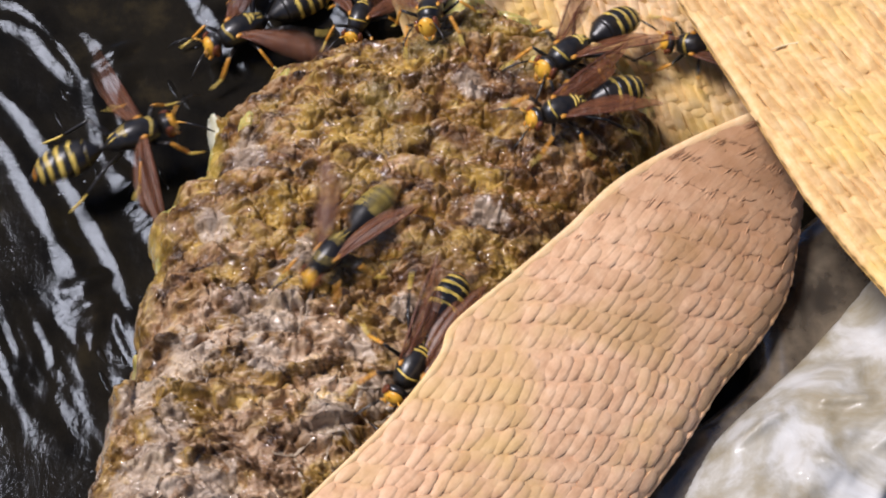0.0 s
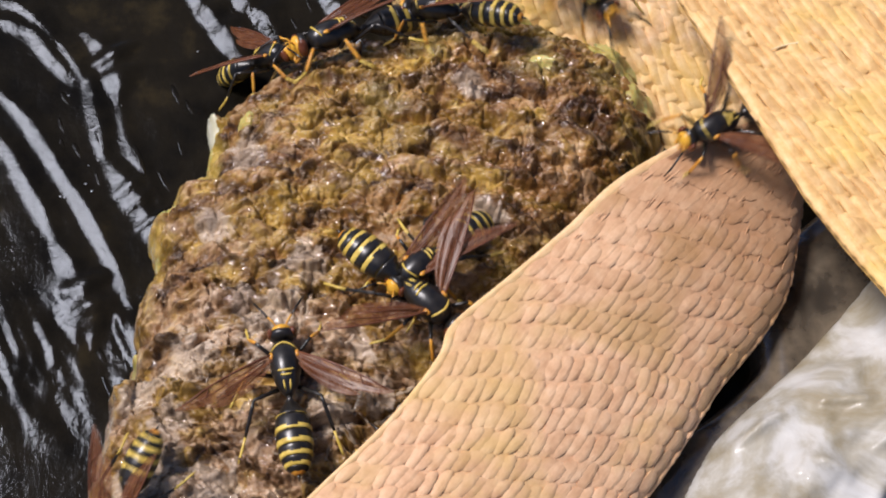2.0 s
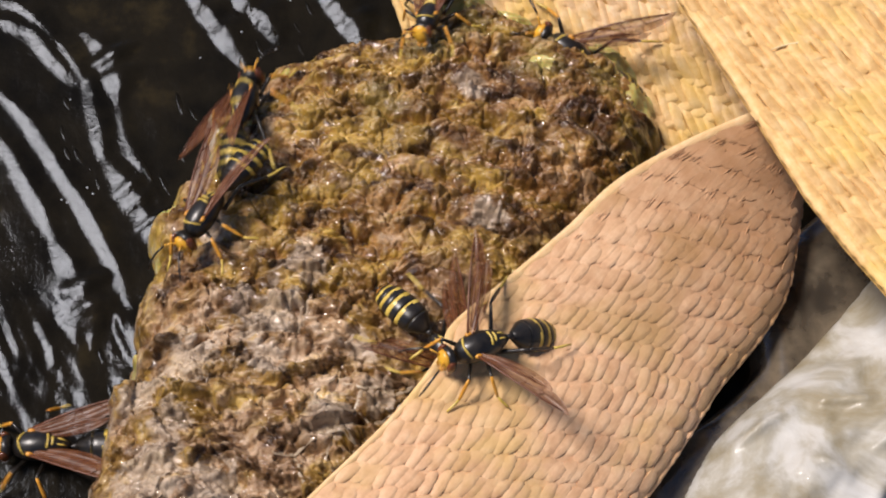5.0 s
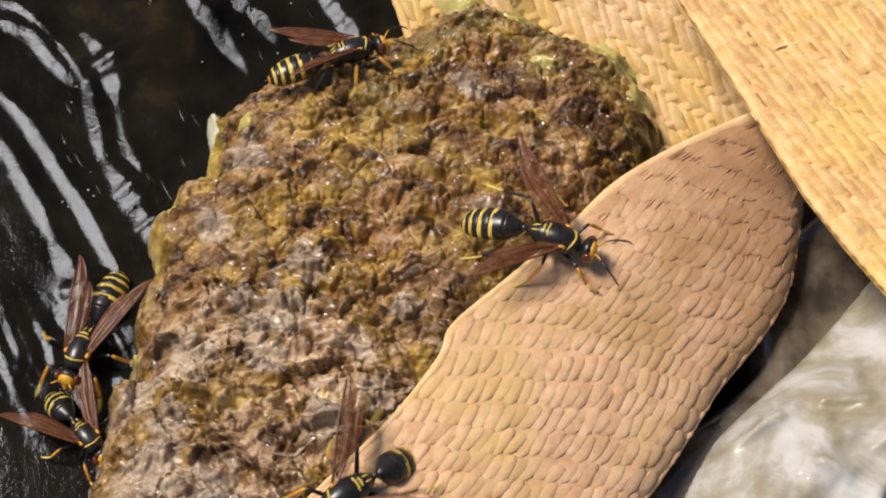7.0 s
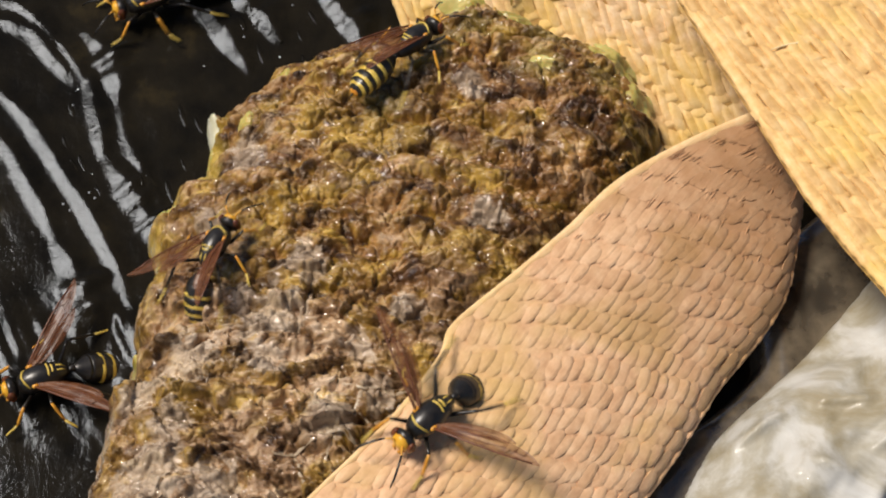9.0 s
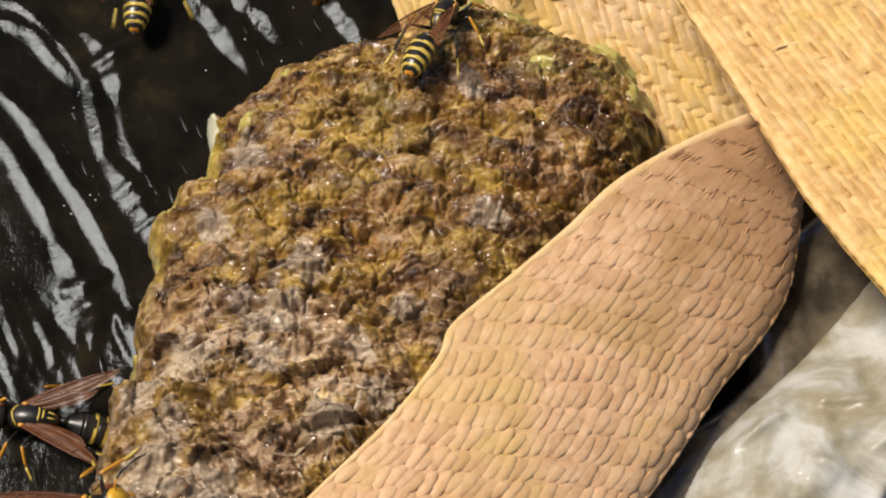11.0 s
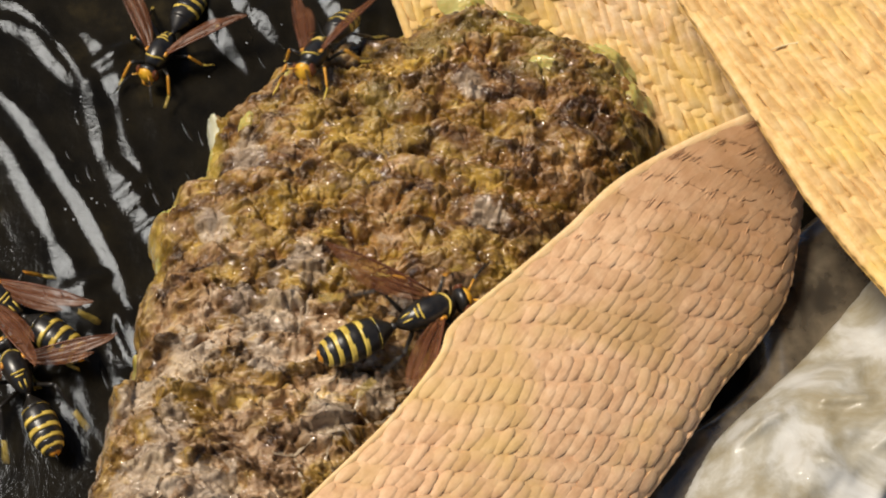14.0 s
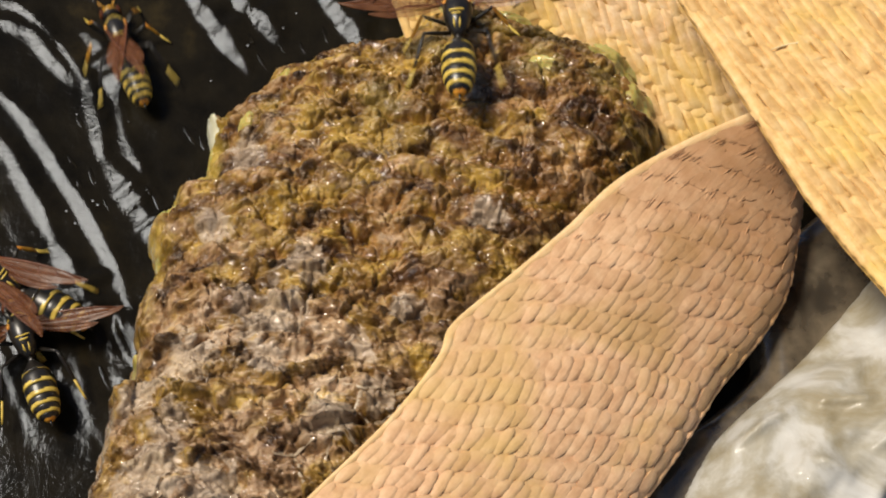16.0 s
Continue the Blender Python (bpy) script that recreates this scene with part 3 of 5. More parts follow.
def build_band():
    band = tagged(new("woven_strap"), "tan woven straw strap with a rolled hem, resting across the rock", "strap")
    total = BAND_LENGTH[-1]
    nu, ns = 24, 70
    top, bottom = [], []
    for j in range(ns + 1):
        for i in range(nu + 1):
            p = band_point(i / nu, total * j / ns)
            top.append(p - Vector((0, 0, 0.08)))
            bottom.append(p - Vector((0, 0, 1.3)))
    s = Shape()
    q = [(j * (nu + 1) + i, j * (nu + 1) + i + 1, (j + 1) * (nu + 1) + i + 1, (j + 1) * (nu + 1) + i) for j in range(ns) for i in range(nu)]
    o = len(top)
    faces = q + [tuple(k + o for k in f[::-1]) for f in q]
    rim = [i for i in range(nu + 1)] + [j * (nu + 1) + nu for j in range(1, ns + 1)] + [ns * (nu + 1) + i for i in range(nu - 1, -1, -1)] + [j * (nu + 1) for j in range(ns - 1, 0, -1)]
    faces += [(a, a + o, b + o, b) for a, b in zip(rim, rim[1:] + rim[:1])]
    part("backing", s.add(top + bottom, faces), TAN, band)
    hem, cols = Shape(), 9          # a soft roll that wraps the far edge
    ring = []
    for k in range(151):
        at_s = total * k / 150
        across = (band_point(1, at_s) - band_point(0, at_s)).length
        broad = (0.75 + 0.8 * (k / 150) ** 1.5 + 0.08 * math.sin(k * 0.7)) / across
        ring.append(band_point(0, at_s) + Vector((0.05, -0.05, -1.0)))
        for c in range(cols):
            q = c / (cols - 1)
            lift = 0.16 * math.sin(math.pi * min(1, 0.12 + 0.88 * q)) ** 0.8 - 0.05 * q + 0.015 * math.sin(k * 2.3 + q * 3)
            ring.append(band_point(broad * q - 0.002, at_s) + Vector((0, 0, lift)))
    n = cols + 1
    hem.add(ring, [(k * n + c, k * n + c + 1, (k + 1) * n + c + 1, (k + 1) * n + c) for k in range(150) for c in range(n - 1)])
    part("hem", hem, HEM, band, "smooth pale rolled hem")
    edge = Shape()
    pts = [band_point(1, total * k / 150) + Vector((-0.2, 0, -0.1)) for k in range(151)]
    edge.tube(pts, [0.30 + 0.06 * math.sin(k * 2.1) + 0.05 * math.sin(k * 0.8) for k in range(151)], 8)
    part("selvedge", edge, TAN, band)
    # rows of leaning stitches
    rng = random.Random(4)
    pitch, poses = 3.05, []
    for r in range(int(total / pitch)):
        s0 = (r + 0.5) * pitch
        across = (band_point(1, s0) - band_point(0, s0)).length
        count = max(4, int(across / 1.2))
        for c in range(count):
            u0 = (0.75 + 0.75 * (s0 / total) ** 1.5) / across
            u = u0 + (1 - u0) * (c + 0.5 + 0.12 * rng.uniform(-1, 1)) / (count + 0.3)
            s1 = s0 + 0.45 * math.sin(u * 5 + r * 0.6) + 0.2 * math.sin(u * 17 + r * 2.1) + rng.uniform(-0.3, 0.3)
            p = band_point(u, s1)
            du = band_point(min(1, u + 0.01), s1) - band_point(max(0, u - 0.01), s1)
            ds = band_point(u, s1 + 0.2) - band_point(u, s1 - 0.2)
            lead = band_point(0, s1 + 0.4) - band_point(0, s1 - 0.4)
            along = Matrix.Rotation(radians(4 + rng.uniform(-11, 11)), 3, "Z") @ lead
            normal = du.cross(ds)
            poses.append(frame_pose(p + normal.normalized() * 0.02, along, normal, (rng.uniform(0.8, 1.12), rng.uniform(0.86, 1.1), rng.uniform(0.45, 1.25) * (1 - 0.75 * min(1, max(0, s1 / total - 0.55) * 3.5)))))
    poses.sort(key=lambda m: (m.translation - Vector((0.020, -0.012, 0.015))).length)
    lay("stitch", stitch_mesh(3.2, 1.38, 0.2, 0.55, 0.1, True), poses, TAN, band, 300)
    # worn fibres that lie along the hem at the far end
    worn, rng = Shape(), random.Random(21)
    for k in range(130):
        s0, u0 = total * rng.uniform(0.6, 0.97), 0.06 + 0.85 * rng.random() ** 1.3
        run, drift = rng.uniform(2, 5), rng.uniform(-0.03, 0.03)
        pts = [band_point(min(0.97, u0 + drift * q), min(total, s0 + run * (q - 0.5))) + Vector((0, 0, 0.03 - 0.08 * (2 * q - 1) ** 2)) for q in (0, 0.25, 0.5, 0.75, 1)]
        worn.tube(pts, [0.03, 0.06, 0.07, 0.06, 0.03], 5)
    tagged(part("worn_fibre", worn, TAN, band), kind="stuff")


def woven_sheet(thing, inside, origin, along, across, normal, extent, single, mat, core, point):
    """Plaited straw on a surface: long floats in staggered columns, short cross strands between them."""
    rng = random.Random(9)
    floats, bits = [], []
    pitch, gap = 3.7, 1.13
    for c in range(-extent, extent + 1):
        for r in range(-extent // 3, extent // 3 + 1):
            a = c * gap + rng.uniform(-0.14, 0.14)
            b = r * pitch + (c % 3) * pitch / 3 + rng.uniform(-0.4, 0.4)
            for kind, shift in (("float", 0), ("bit", pitch / 2)):
                x = origin[0] + along[0] * (b + shift) + across[0] * a
                y = origin[1] + along[1] * (b + shift) + across[1] * a
                if inside(x, y):
                    p, n = point(x, y)
                    if kind == "float":
                        lean = Vector((along[0] + rng.uniform(-0.13, 0.13), along[1] + rng.uniform(-0.13, 0.13), 0))
                        floats.append(frame_pose(p, lean, n + lean * rng.uniform(-0.02, 0.05), (rng.uniform(0.8, 1.25), rng.uniform(0.8, 1.15), rng.uniform(0.7, 1.3))))
                    else:
                        bits.append(frame_pose(p - Vector((0, 0, 0.1)), Vector((across[0], across[1], 0)), n, (1, rng.uniform(0.9, 1.1), 1)))
    near = Vector((20 * MM, 0, 15 * MM))
    for k in (floats, bits):
        k.sort(key=lambda m: (m.translation - near).length)
    lay("strand", stitch_mesh(4.2, 1.22, 0.32, 0.22, -0.35), floats, mat, thing, single)
    lay("cross_strand", stitch_mesh(2.2, 1.3, 0.2, 0.1, 0.0), bits, mat, thing, single // 2)


def sheet_part(name, outline, point, mat, thing, thick=1.0):
    """A flat backing cut to an outline in plan, with thickness."""
    bm = bmesh.new()
    vs = [bm.verts.new((x, y, 0)) for x, y in outline]
    bm.faces.new(vs)
    bmesh.ops.triangulate(bm, faces=bm.faces[:])
    bmesh.ops.subdivide_edges(bm, edges=bm.edges[:], cuts=5, use_grid_fill=True)
    s = Shape()
    bm.verts.index_update()
    top = [point(v.co.x, v.co.y)[0] - Vector((0, 0, 0.06)) for v in bm.verts]
    faces = [tuple(v.index for v in f.verts) for f in bm.faces]
    if sum(f.normal.z for f in bm.faces) < 0:
        faces = [f[::-1] for f in faces]
    o = len(top)
    rim = [(e.verts[0].index, e.verts[1].index) for e in bm.edges if e.is_boundary]
    s.add(top + [p - Vector((0, 0, thick)) for p in top], faces + [tuple(k + o for k in f[::-1]) for f in faces] + [(a, b, b + o, a + o) for a, b in rim])
    bm.free()
    return part(name, s, mat, thing)


def front_point(x, y):
    z = 24.0 + 0.06 * (x - 35) + 0.35 * math.sin(x * 0.16 + y * 0.1)
    return Vector((x, y, z)), Vector((-0.06, 0, 1))


def back_point(x, y):
    z = 8.0 + 0.55 * (y - 24)
    return Vector((x, y, z)), Vector((0, -0.55, 1))


FRONT_EDGE = [(21.5, 27.5), (24.7, 19.9), (25.9, 16.8), (31.6, 3.6), (36.2, -7.3), (39.4, -13.2), (42.5, -18.2), (45.6, -23.6), (51.0, -32.0)]
BACK_EDGE = [(-6.6, 34.5), (-5.6, 28.4), (-5.2, 27.3), (-4.5, 25.5), (-3.7, 23.8), (-1.6, 20.5)]


def build_mats():
    front = tagged(new("straw_mat"), "golden plaited straw mat with a folded edge, lying over the strap", "mat")
    outline = FRONT_EDGE + [(72, -32), (72, 27.5)]
    poly = np.array(outline)
    sheet_part("backing", outline, front_point, GOLD_GAP_SHADE, front, 1.2)
    fold = Shape()
    line = curve(FRONT_EDGE, 16)
    fold.tube([front_point(x, y)[0] + Vector((0.55, 0.2, -0.22)) for x, y in line], [0.85 + 0.07 * math.sin(k * 1.7) for k in range(len(line))], 10, 0, 0.5)
    part("folded_edge", fold, GOLD, front)
    al = Vector((0.46, -0.89)).normalized()
    ac = Vector((0.89, 0.46))
    woven_sheet(front, lambda x, y: x < 62 and float(inside_depth(np.array([x, x + 0.9 * al.x * 2, x - 0.9 * al.x * 2]), np.array([y, y + 0.9 * al.y * 2, y - 0.9 * al.y * 2]), poly).min()) > 0.45, (38, 5), al, ac, None, 36, 300, GOLD, GOLD_GAP_SHADE, front_point)
    back = tagged(new("straw_mat"), "damp golden plaited straw mat sloping up behind the rock", "mat")
    outline = BACK_EDGE + [(20, 9.5), (48, 9.5), (48, 36.5)]
    bpoly = np.array(outline)
    sheet_part("backing", outline, back_point, GOLD_GAP_SHADE, back, 1.2)
    rim = Shape()
    line = curve(BACK_EDGE, 12)
    rim.tube([back_point(x, y)[0] + Vector((0.1, 0, -0.3)) for x, y in line], [0.6] * len(line), 10)
    part("folded_edge", rim, GOLD_WET, back)
    al = Vector((0.34, -0.94)).normalized()
    ac = Vector((0.94, 0.34))

    def shows(x, y):
        if float(inside_depth(np.array([x]), np.array([y]), bpoly)[0]) < 0.5:
            return False
        return float(rock_dome(np.array([x]), np.array([y]))[0]) < back_point(x, y)[0].z + 1
    woven_sheet(back, shows, (20, 20), al, ac, None, 30, 300, GOLD_WET, GOLD_GAP_SHADE, back_point)


# ---- the clear bag ----
CREASES = [(1.0, 3.0, 4.0, 14.0, 1.5, 1.6), (4.0, 14.0, 9.5, 19.0, 1.3, 1.8), (2.0, -3.0, 9.0, -9.0, 1.3, 1.5), (8.0, 3.0, 14.0, -2.0, 1.2, 1.4), (7.5, 8.0, 13.5, 10.0, 1.2, 1.5), (10.0, 24.0, 6.0, 30.0, 1.2, 1.6), (3.0, -8.0, 5.5, -16.0, 1.0, 1.2), (12.0, 13.0, 15.0, 21.0, 1.1, 1.4)]


def build_bag():
    bag = tagged(new("plastic_bag"), "crumpled milky clear plastic bag beside the strap", "bag")

    def lean(x, y):
        return (x - 24.6) * 0.735 - (y + 31.5) * 0.678, (x - 24.6) * 0.678 + (y + 31.5) * 0.735     # away from the fold line, along it

    def panel(x, y):
        u, v = lean(x, y)
        u = u + 0.8 * np.sin((v + 1) / 5.6) * np.clip(1 - v / 40, 0, 1)
        u = u - 0.12 * np.clip(6 - v, 0, 20)
        fold = 6.5 * np.sqrt(np.clip((u + 0.5) / 9, 0, 1)) + 0.6
        ripple = 3.4 * (rough_field(u / 7, v / 12, 131, 4) - 0.5) + 1.3 * (rough_field(u / 2.2, v / 4.5, 141, 3) - 0.5)
        for u0, v0, u1, v1, tall, wide in CREASES:
            eu, ev = u1 - u0, v1 - v0
            k = np.clip(((u - u0) * eu + (v - v0) * ev) / (eu * eu + ev * ev), 0, 1)
            bow = 0.5 * np.sin(3.0 * k + u0)
            side = ((u - u0) * -ev + (v - v0) * eu) / math.hypot(eu, ev) + bow
            off = np.hypot(u - u0 - k * eu, v - v0 - k * ev)
            ripple = ripple + 1.3 * tall * np.sin(math.pi * np.clip(k, 0.04, 0.96)) * np.exp(-np.where(side > 0, off / wide, off / (0.5 * wide)))
        fold = fold - np.clip(u - 15.5 - 0.8 * np.sin(v / 4), 0, 9) * 2
        return np.where(u > -0.5, fold + ripple * np.clip((u + 0.5) / 3, 0, 1) + 4, 4 + (u + 0.5) * 3)

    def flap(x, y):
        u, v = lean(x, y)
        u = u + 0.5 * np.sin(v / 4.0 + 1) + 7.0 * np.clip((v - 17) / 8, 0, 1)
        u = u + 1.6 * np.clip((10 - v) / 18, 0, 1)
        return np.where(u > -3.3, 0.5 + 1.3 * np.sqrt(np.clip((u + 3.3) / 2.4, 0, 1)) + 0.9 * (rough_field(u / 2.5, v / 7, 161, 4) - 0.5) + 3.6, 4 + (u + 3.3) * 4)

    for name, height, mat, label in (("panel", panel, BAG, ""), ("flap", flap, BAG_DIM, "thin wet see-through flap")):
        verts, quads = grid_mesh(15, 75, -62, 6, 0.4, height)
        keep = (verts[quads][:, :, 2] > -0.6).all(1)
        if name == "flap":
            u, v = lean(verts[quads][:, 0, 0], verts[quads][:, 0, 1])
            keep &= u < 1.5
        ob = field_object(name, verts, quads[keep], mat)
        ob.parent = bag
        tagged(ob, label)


build_ground()
build_rock()
build_bag()
build_band()
build_mats()

# ---- small things ----
def build_algae():
    """Soft yellow-green growth on the rock: thin lumpy pads that follow its surface."""
    rng = random.Random(3)
    spots = [(-26.9, 13.4, 1.2, 2.2, 10), (-26.9, 9.6, 0.8, 2.2, -5), (19.7, 20.4, 3.8, 1.9, -42), (22.8, 16.0, 1.9, 2.7, 15), (2.2, 27.4, 2.9, 1.6, 4),
             (-30.2, 1.0, 1.3, 0.9, 20), (-32.0, -4.4, 0.8, 1.5, 0), (11.3, 17.0, 2.0, 1.2, -12), (8.0, 25.4, 2.4, 0.9, -15), (-22.0, 10.0, 1.1, 1.7, -20),
             (-18.6, 18.6, 1.5, 1.0, 40), (-33.4, -15.8, 0.8, 1.2, 0)]
    for n, (cx, cy, rx, ry, turn) in enumerate(spots):
        rings, sides, verts = 7, 26, []
        ca, sa = math.cos(radians(turn)), math.sin(radians(turn))
        for r in range(rings + 1):
            for k in range(sides):
                a = 2 * math.pi * k / sides
                wob = 0.75 + 0.5 * float(rough_field(np.array([2 + math.cos(a) * 1.4]), np.array([5.0 * n + math.sin(a) * 1.4]), 61, 3)[0])
                q = r / rings * wob
                x, y = math.cos(a) * q * rx, math.sin(a) * q * ry
                verts.append((cx + x * ca - y * sa, cy + x * sa + y * ca, 1 - (r / rings) ** 2))
        v = np.array(verts)
        z = rock_height(v[:, 0], v[:, 1])
        z = np.maximum(z, 0.6 * rock_dome(v[:, 0], v[:, 1])) + 0.75 * v[:, 2] - 0.25
        if cy > 13 and cx > 0:
            z = np.maximum(z, 8.3 + 0.55 * (v[:, 1] - 24) + 0.75 * v[:, 2])       # spreads onto the mat behind
        pts = [(a, b, c) for a, b, c in zip(v[:, 0], v[:, 1], z)]
        faces = [(r * sides + k, r * sides + (k + 1) % sides, (r + 1) * sides + (k + 1) % sides, (r + 1) * sides + k) for r in range(1, rings) for k in range(sides)]
        faces += [tuple(sides + k for k in range(sides))]
        s = Shape().add(pts, [f[::-1] for f in faces[:-1]] + [faces[-1]])
        tagged(new("algae_patch", mesh("algae_patch", s, SLIME_PALE if n == 0 else SLIME)), "slimy whitish-yellow crust on the rock edge" if n == 0 else "slimy yellow-green algae pad clinging to the rock", "algae", "algae on the rock")


def build_fibres():
    """Loose straw ends that stand out of the weave."""
    rng = random.Random(12)
    for x, y, turn, size, mat, on in ((36.3, 10.3, 12, 4.4, PALE_STRAW, front_point), (47.5, 8.0, -20, 2.2, PALE_STRAW, front_point), (29.6, 17.0, -60, 1.8, PALE_STRAW, front_point)):
        p, n = on(x, y)
        d = Vector((math.cos(radians(turn)), math.sin(radians(turn)), 0))
        side = Vector((-d.y, d.x, 0))
        pts = [p + d * (size * (k / 6 - 0.5)) + Vector((0, 0, 0.22 + 0.05 * math.sin(k * 0.5))) + side * 0.25 * math.sin(k * 0.45) for k in range(7)]
        s = Shape().tube(pts, [0.05, 0.1, 0.12, 0.12, 0.1, 0.08, 0.04], 6)
        tagged(new("straw_fibre", mesh("straw_fibre", s, mat)), "loose curled straw fibre on the woven mat", "fibre", "loose straw fibres")


def build_bubbles():
    """Froth that drifts with the water between the folds; each bubble has its own slow way."""
    rng = random.Random(21)
    made = []
    me = mesh("bubble", Shape().ball((0, 0, 0.02), (0.22, 0.22, 0.1), 0, 7, 10), BUBBLE)
    for i in range(16):
        near = i < 10
        x = rng.uniform(-46, -37) if near else rng.uniform(-30, -18)
        y = rng.uniform(6, 26) if near else rng.uniform(25, 34)
        size = rng.uniform(0.3, 0.7)
        run = rng.uniform(1.5, 5.0)
        a, b = (x, y), (x + run * 0.42, y - run * 0.9)
        za, zb = (float(sheet_height(np.array([q[0]]), np.array([q[1]]))[0]) for q in (a, b))
        ob = new("bubble", me)
        ob.scale = (size, size, size)
        ob.matrix_basis = Matrix.Translation(Vector((*a, za)) * MM) @ Matrix.Diagonal((size, size, size, 1))
        tagged(ob, "tiny pale foam bubble drifting on the dark water", "bubble", "bubbles on the water")
        made.append((ob, [(0.0, pose(a[0] * MM, a[1] * MM, za * MM)), (16.0, pose(b[0] * MM, b[1] * MM, zb * MM))]))
    return made


def build_ripples():
    """Low lens-shaped swells on the water that slide slowly down the sheet."""
    rng = random.Random(33)
    made = []
    me = mesh("ripple", Shape().ball((0, 0, 0), (0.32, 1.5, 0.06), 0, 10, 18), FILM)
    for i in range(24):
        spot = i % 4
        x = (rng.uniform(-36, -26), rng.uniform(-30, -16), rng.uniform(-46, -40), rng.uniform(-44, -35))[spot]
        y = (rng.uniform(8, 24), rng.uniform(24, 33), rng.uniform(8, 28), rng.uniform(-20, -4))[spot]
        run = rng.uniform(3.0, 7.0)
        size = rng.uniform(0.45, 1.1)
        rows = []
        for k in range(5):
            px, py = x + run * 0.42 * k / 4 + 0.3 * math.sin(i + k), y - run * 0.9 * k / 4
            pz = float(sheet_height(np.array([px]), np.array([py]))[0]) - 0.02
            rows.append((4.0 * k, pose(px * MM, py * MM, pz * MM, 0, 0, 25 + 8 * math.sin(i * 2 + k * 1.3)) @ Matrix.Rotation(radians(8), 4, "X")))
        ob = new("ripple", me)
        ob.matrix_basis = rows[0][1]
        ob.scale = (size, size * rng.uniform(0.6, 1.4), size)
        tagged(ob, "small glinting swell sliding over the dark water", "ripple", "ripples on the water")
        made.append((ob, rows))
    return made


build_algae()
build_fibres()
RIPPLES = build_ripples()
BUBBLES = build_bubbles()


# ---- wasps: forward is +y, the origin lies on the ground under the thorax, mm ----
def ringed(profile, sides=18, mats=None, lift=None):
    """A body turned round the y axis: (y, half width, half height, z)."""
    s = Shape()
    verts = []
    for y, w, h, z in profile:
        for k in range(sides):
            a = 2 * math.pi * k / sides
            verts.append((math.cos(a) * w, y, z + math.sin(a) * h))
    for i in range(len(profile) - 1):
        f = [(i * sides + k, (i + 1) * sides + k, (i + 1) * sides + (k + 1) % sides, i * sides + (k + 1) % sides) for k in range(sides)]
        s.f += [q[::-1] for q in f] if profile[0][0] < profile[-1][0] else f
        s.m += [mats[i] if mats else 0] * sides
    s.v = verts
    n = len(profile)
    s.f += [tuple(range(sides)), tuple(range((n - 1) * sides, n * sides))[::-1]]
    s.m += [mats[0] if mats else 0, mats[-1] if mats else 0]
    return s


def wing_shape(length, width, veins):
    """A thin ribbed blade that runs along -y from its root; the front edge lies on +x."""
    s = Shape()
    n, m = 14, 6
    top = []
    for i in range(n + 1):
        t = i / n
        w = width * (0.16 + 0.84 * math.sin(math.pi * min(1, t * 0.93 + 0.04)) ** 0.75) * (1 if t < 0.86 else max(0.12, math.sqrt(max(0, 1 - ((t - 0.86) / 0.145) ** 2))))
        for j in range(m + 1):
            u = j / m
            x = width * 0.18 - w * u + 0.5 * width * 0.25 * math.sin(math.pi * t)
            z = 0.10 * math.sin(u * 9 + t * 4) + 0.22 * math.sin(math.pi * t) * (1 - u)
            top.append((x, -length * t, z))
    q = [(i * (m + 1) + j, i * (m + 1) + j + 1, (i + 1) * (m + 1) + j + 1, (i + 1) * (m + 1) + j) for i in range(n) for j in range(m)]
    o = len(top)
    s.add(top + [(x, y, z - 0.035) for x, y, z in top], q + [tuple(k + o for k in f[::-1]) for f in q])
    rim = [j for j in range(m + 1)] + [i * (m + 1) + m for i in range(1, n + 1)] + [n * (m + 1) + j for j in range(m - 1, -1, -1)] + [i * (m + 1) for i in range(n - 1, 0, -1)]
    s.add(top + [(x, y, z - 0.035) for x, y, z in top], [(a, b, b + o, a + o) for a, b in zip(rim, rim[1:] + rim[:1])])

    def at(t, u):
        i = min(n, max(0, round(t * n)))
        j = min(m, max(0, round(u * m)))
        return Vector(top[i * (m + 1) + j]) + Vector((0, 0, 0.02))
    for n_vein, path in enumerate(veins):
        pts = [at(t, u) for t, u in path]
        s.tube(pts, [(0.06 if n_vein else 0.15) * (1 - 0.5 * k / len(pts)) for k in range(len(pts))], 5, 1)
    return s


def mirrored(shape, side):
    if side > 0:
        return shape
    s = Shape()
    s.v = [(-x, y, z) for x, y, z in shape.v]
    s.f = [q[::-1] for q in shape.f]
    s.m = list(shape.m)
    return s


LEGS = [  # root, knee, ankle, toe of the legs of one side
    ((1.0, 1.7, 1.7), (2.9, 3.4, 3.0), (3.7, 5.0, 0.9), (3.9, 6.7, 0.1)),
    ((1.2, -0.2, 1.6), (4.0, -0.1, 3.3), (5.5, -0.9, 1.0), (6.6, -2.1, 0.1)),
    ((1.0, -1.8, 1.7), (3.5, -3.9, 3.7), (4.6, -7.0, 1.3), (5.4, -9.4, 0.1)),
]
WING_ROOT = (1.3, 0.9, 4.0)


def wing_pose(side, spread, flap=0.0):
    turn = Matrix.Rotation(radians(-side * flap), 4, "Y") @ Matrix.Rotation(radians(side * spread), 4, "Z") @ Matrix.Rotation(radians(-11), 4, "X")
    return Matrix.Translation(Vector((side * WING_ROOT[0], WING_ROOT[1], WING_ROOT[2])) * MM) @ turn


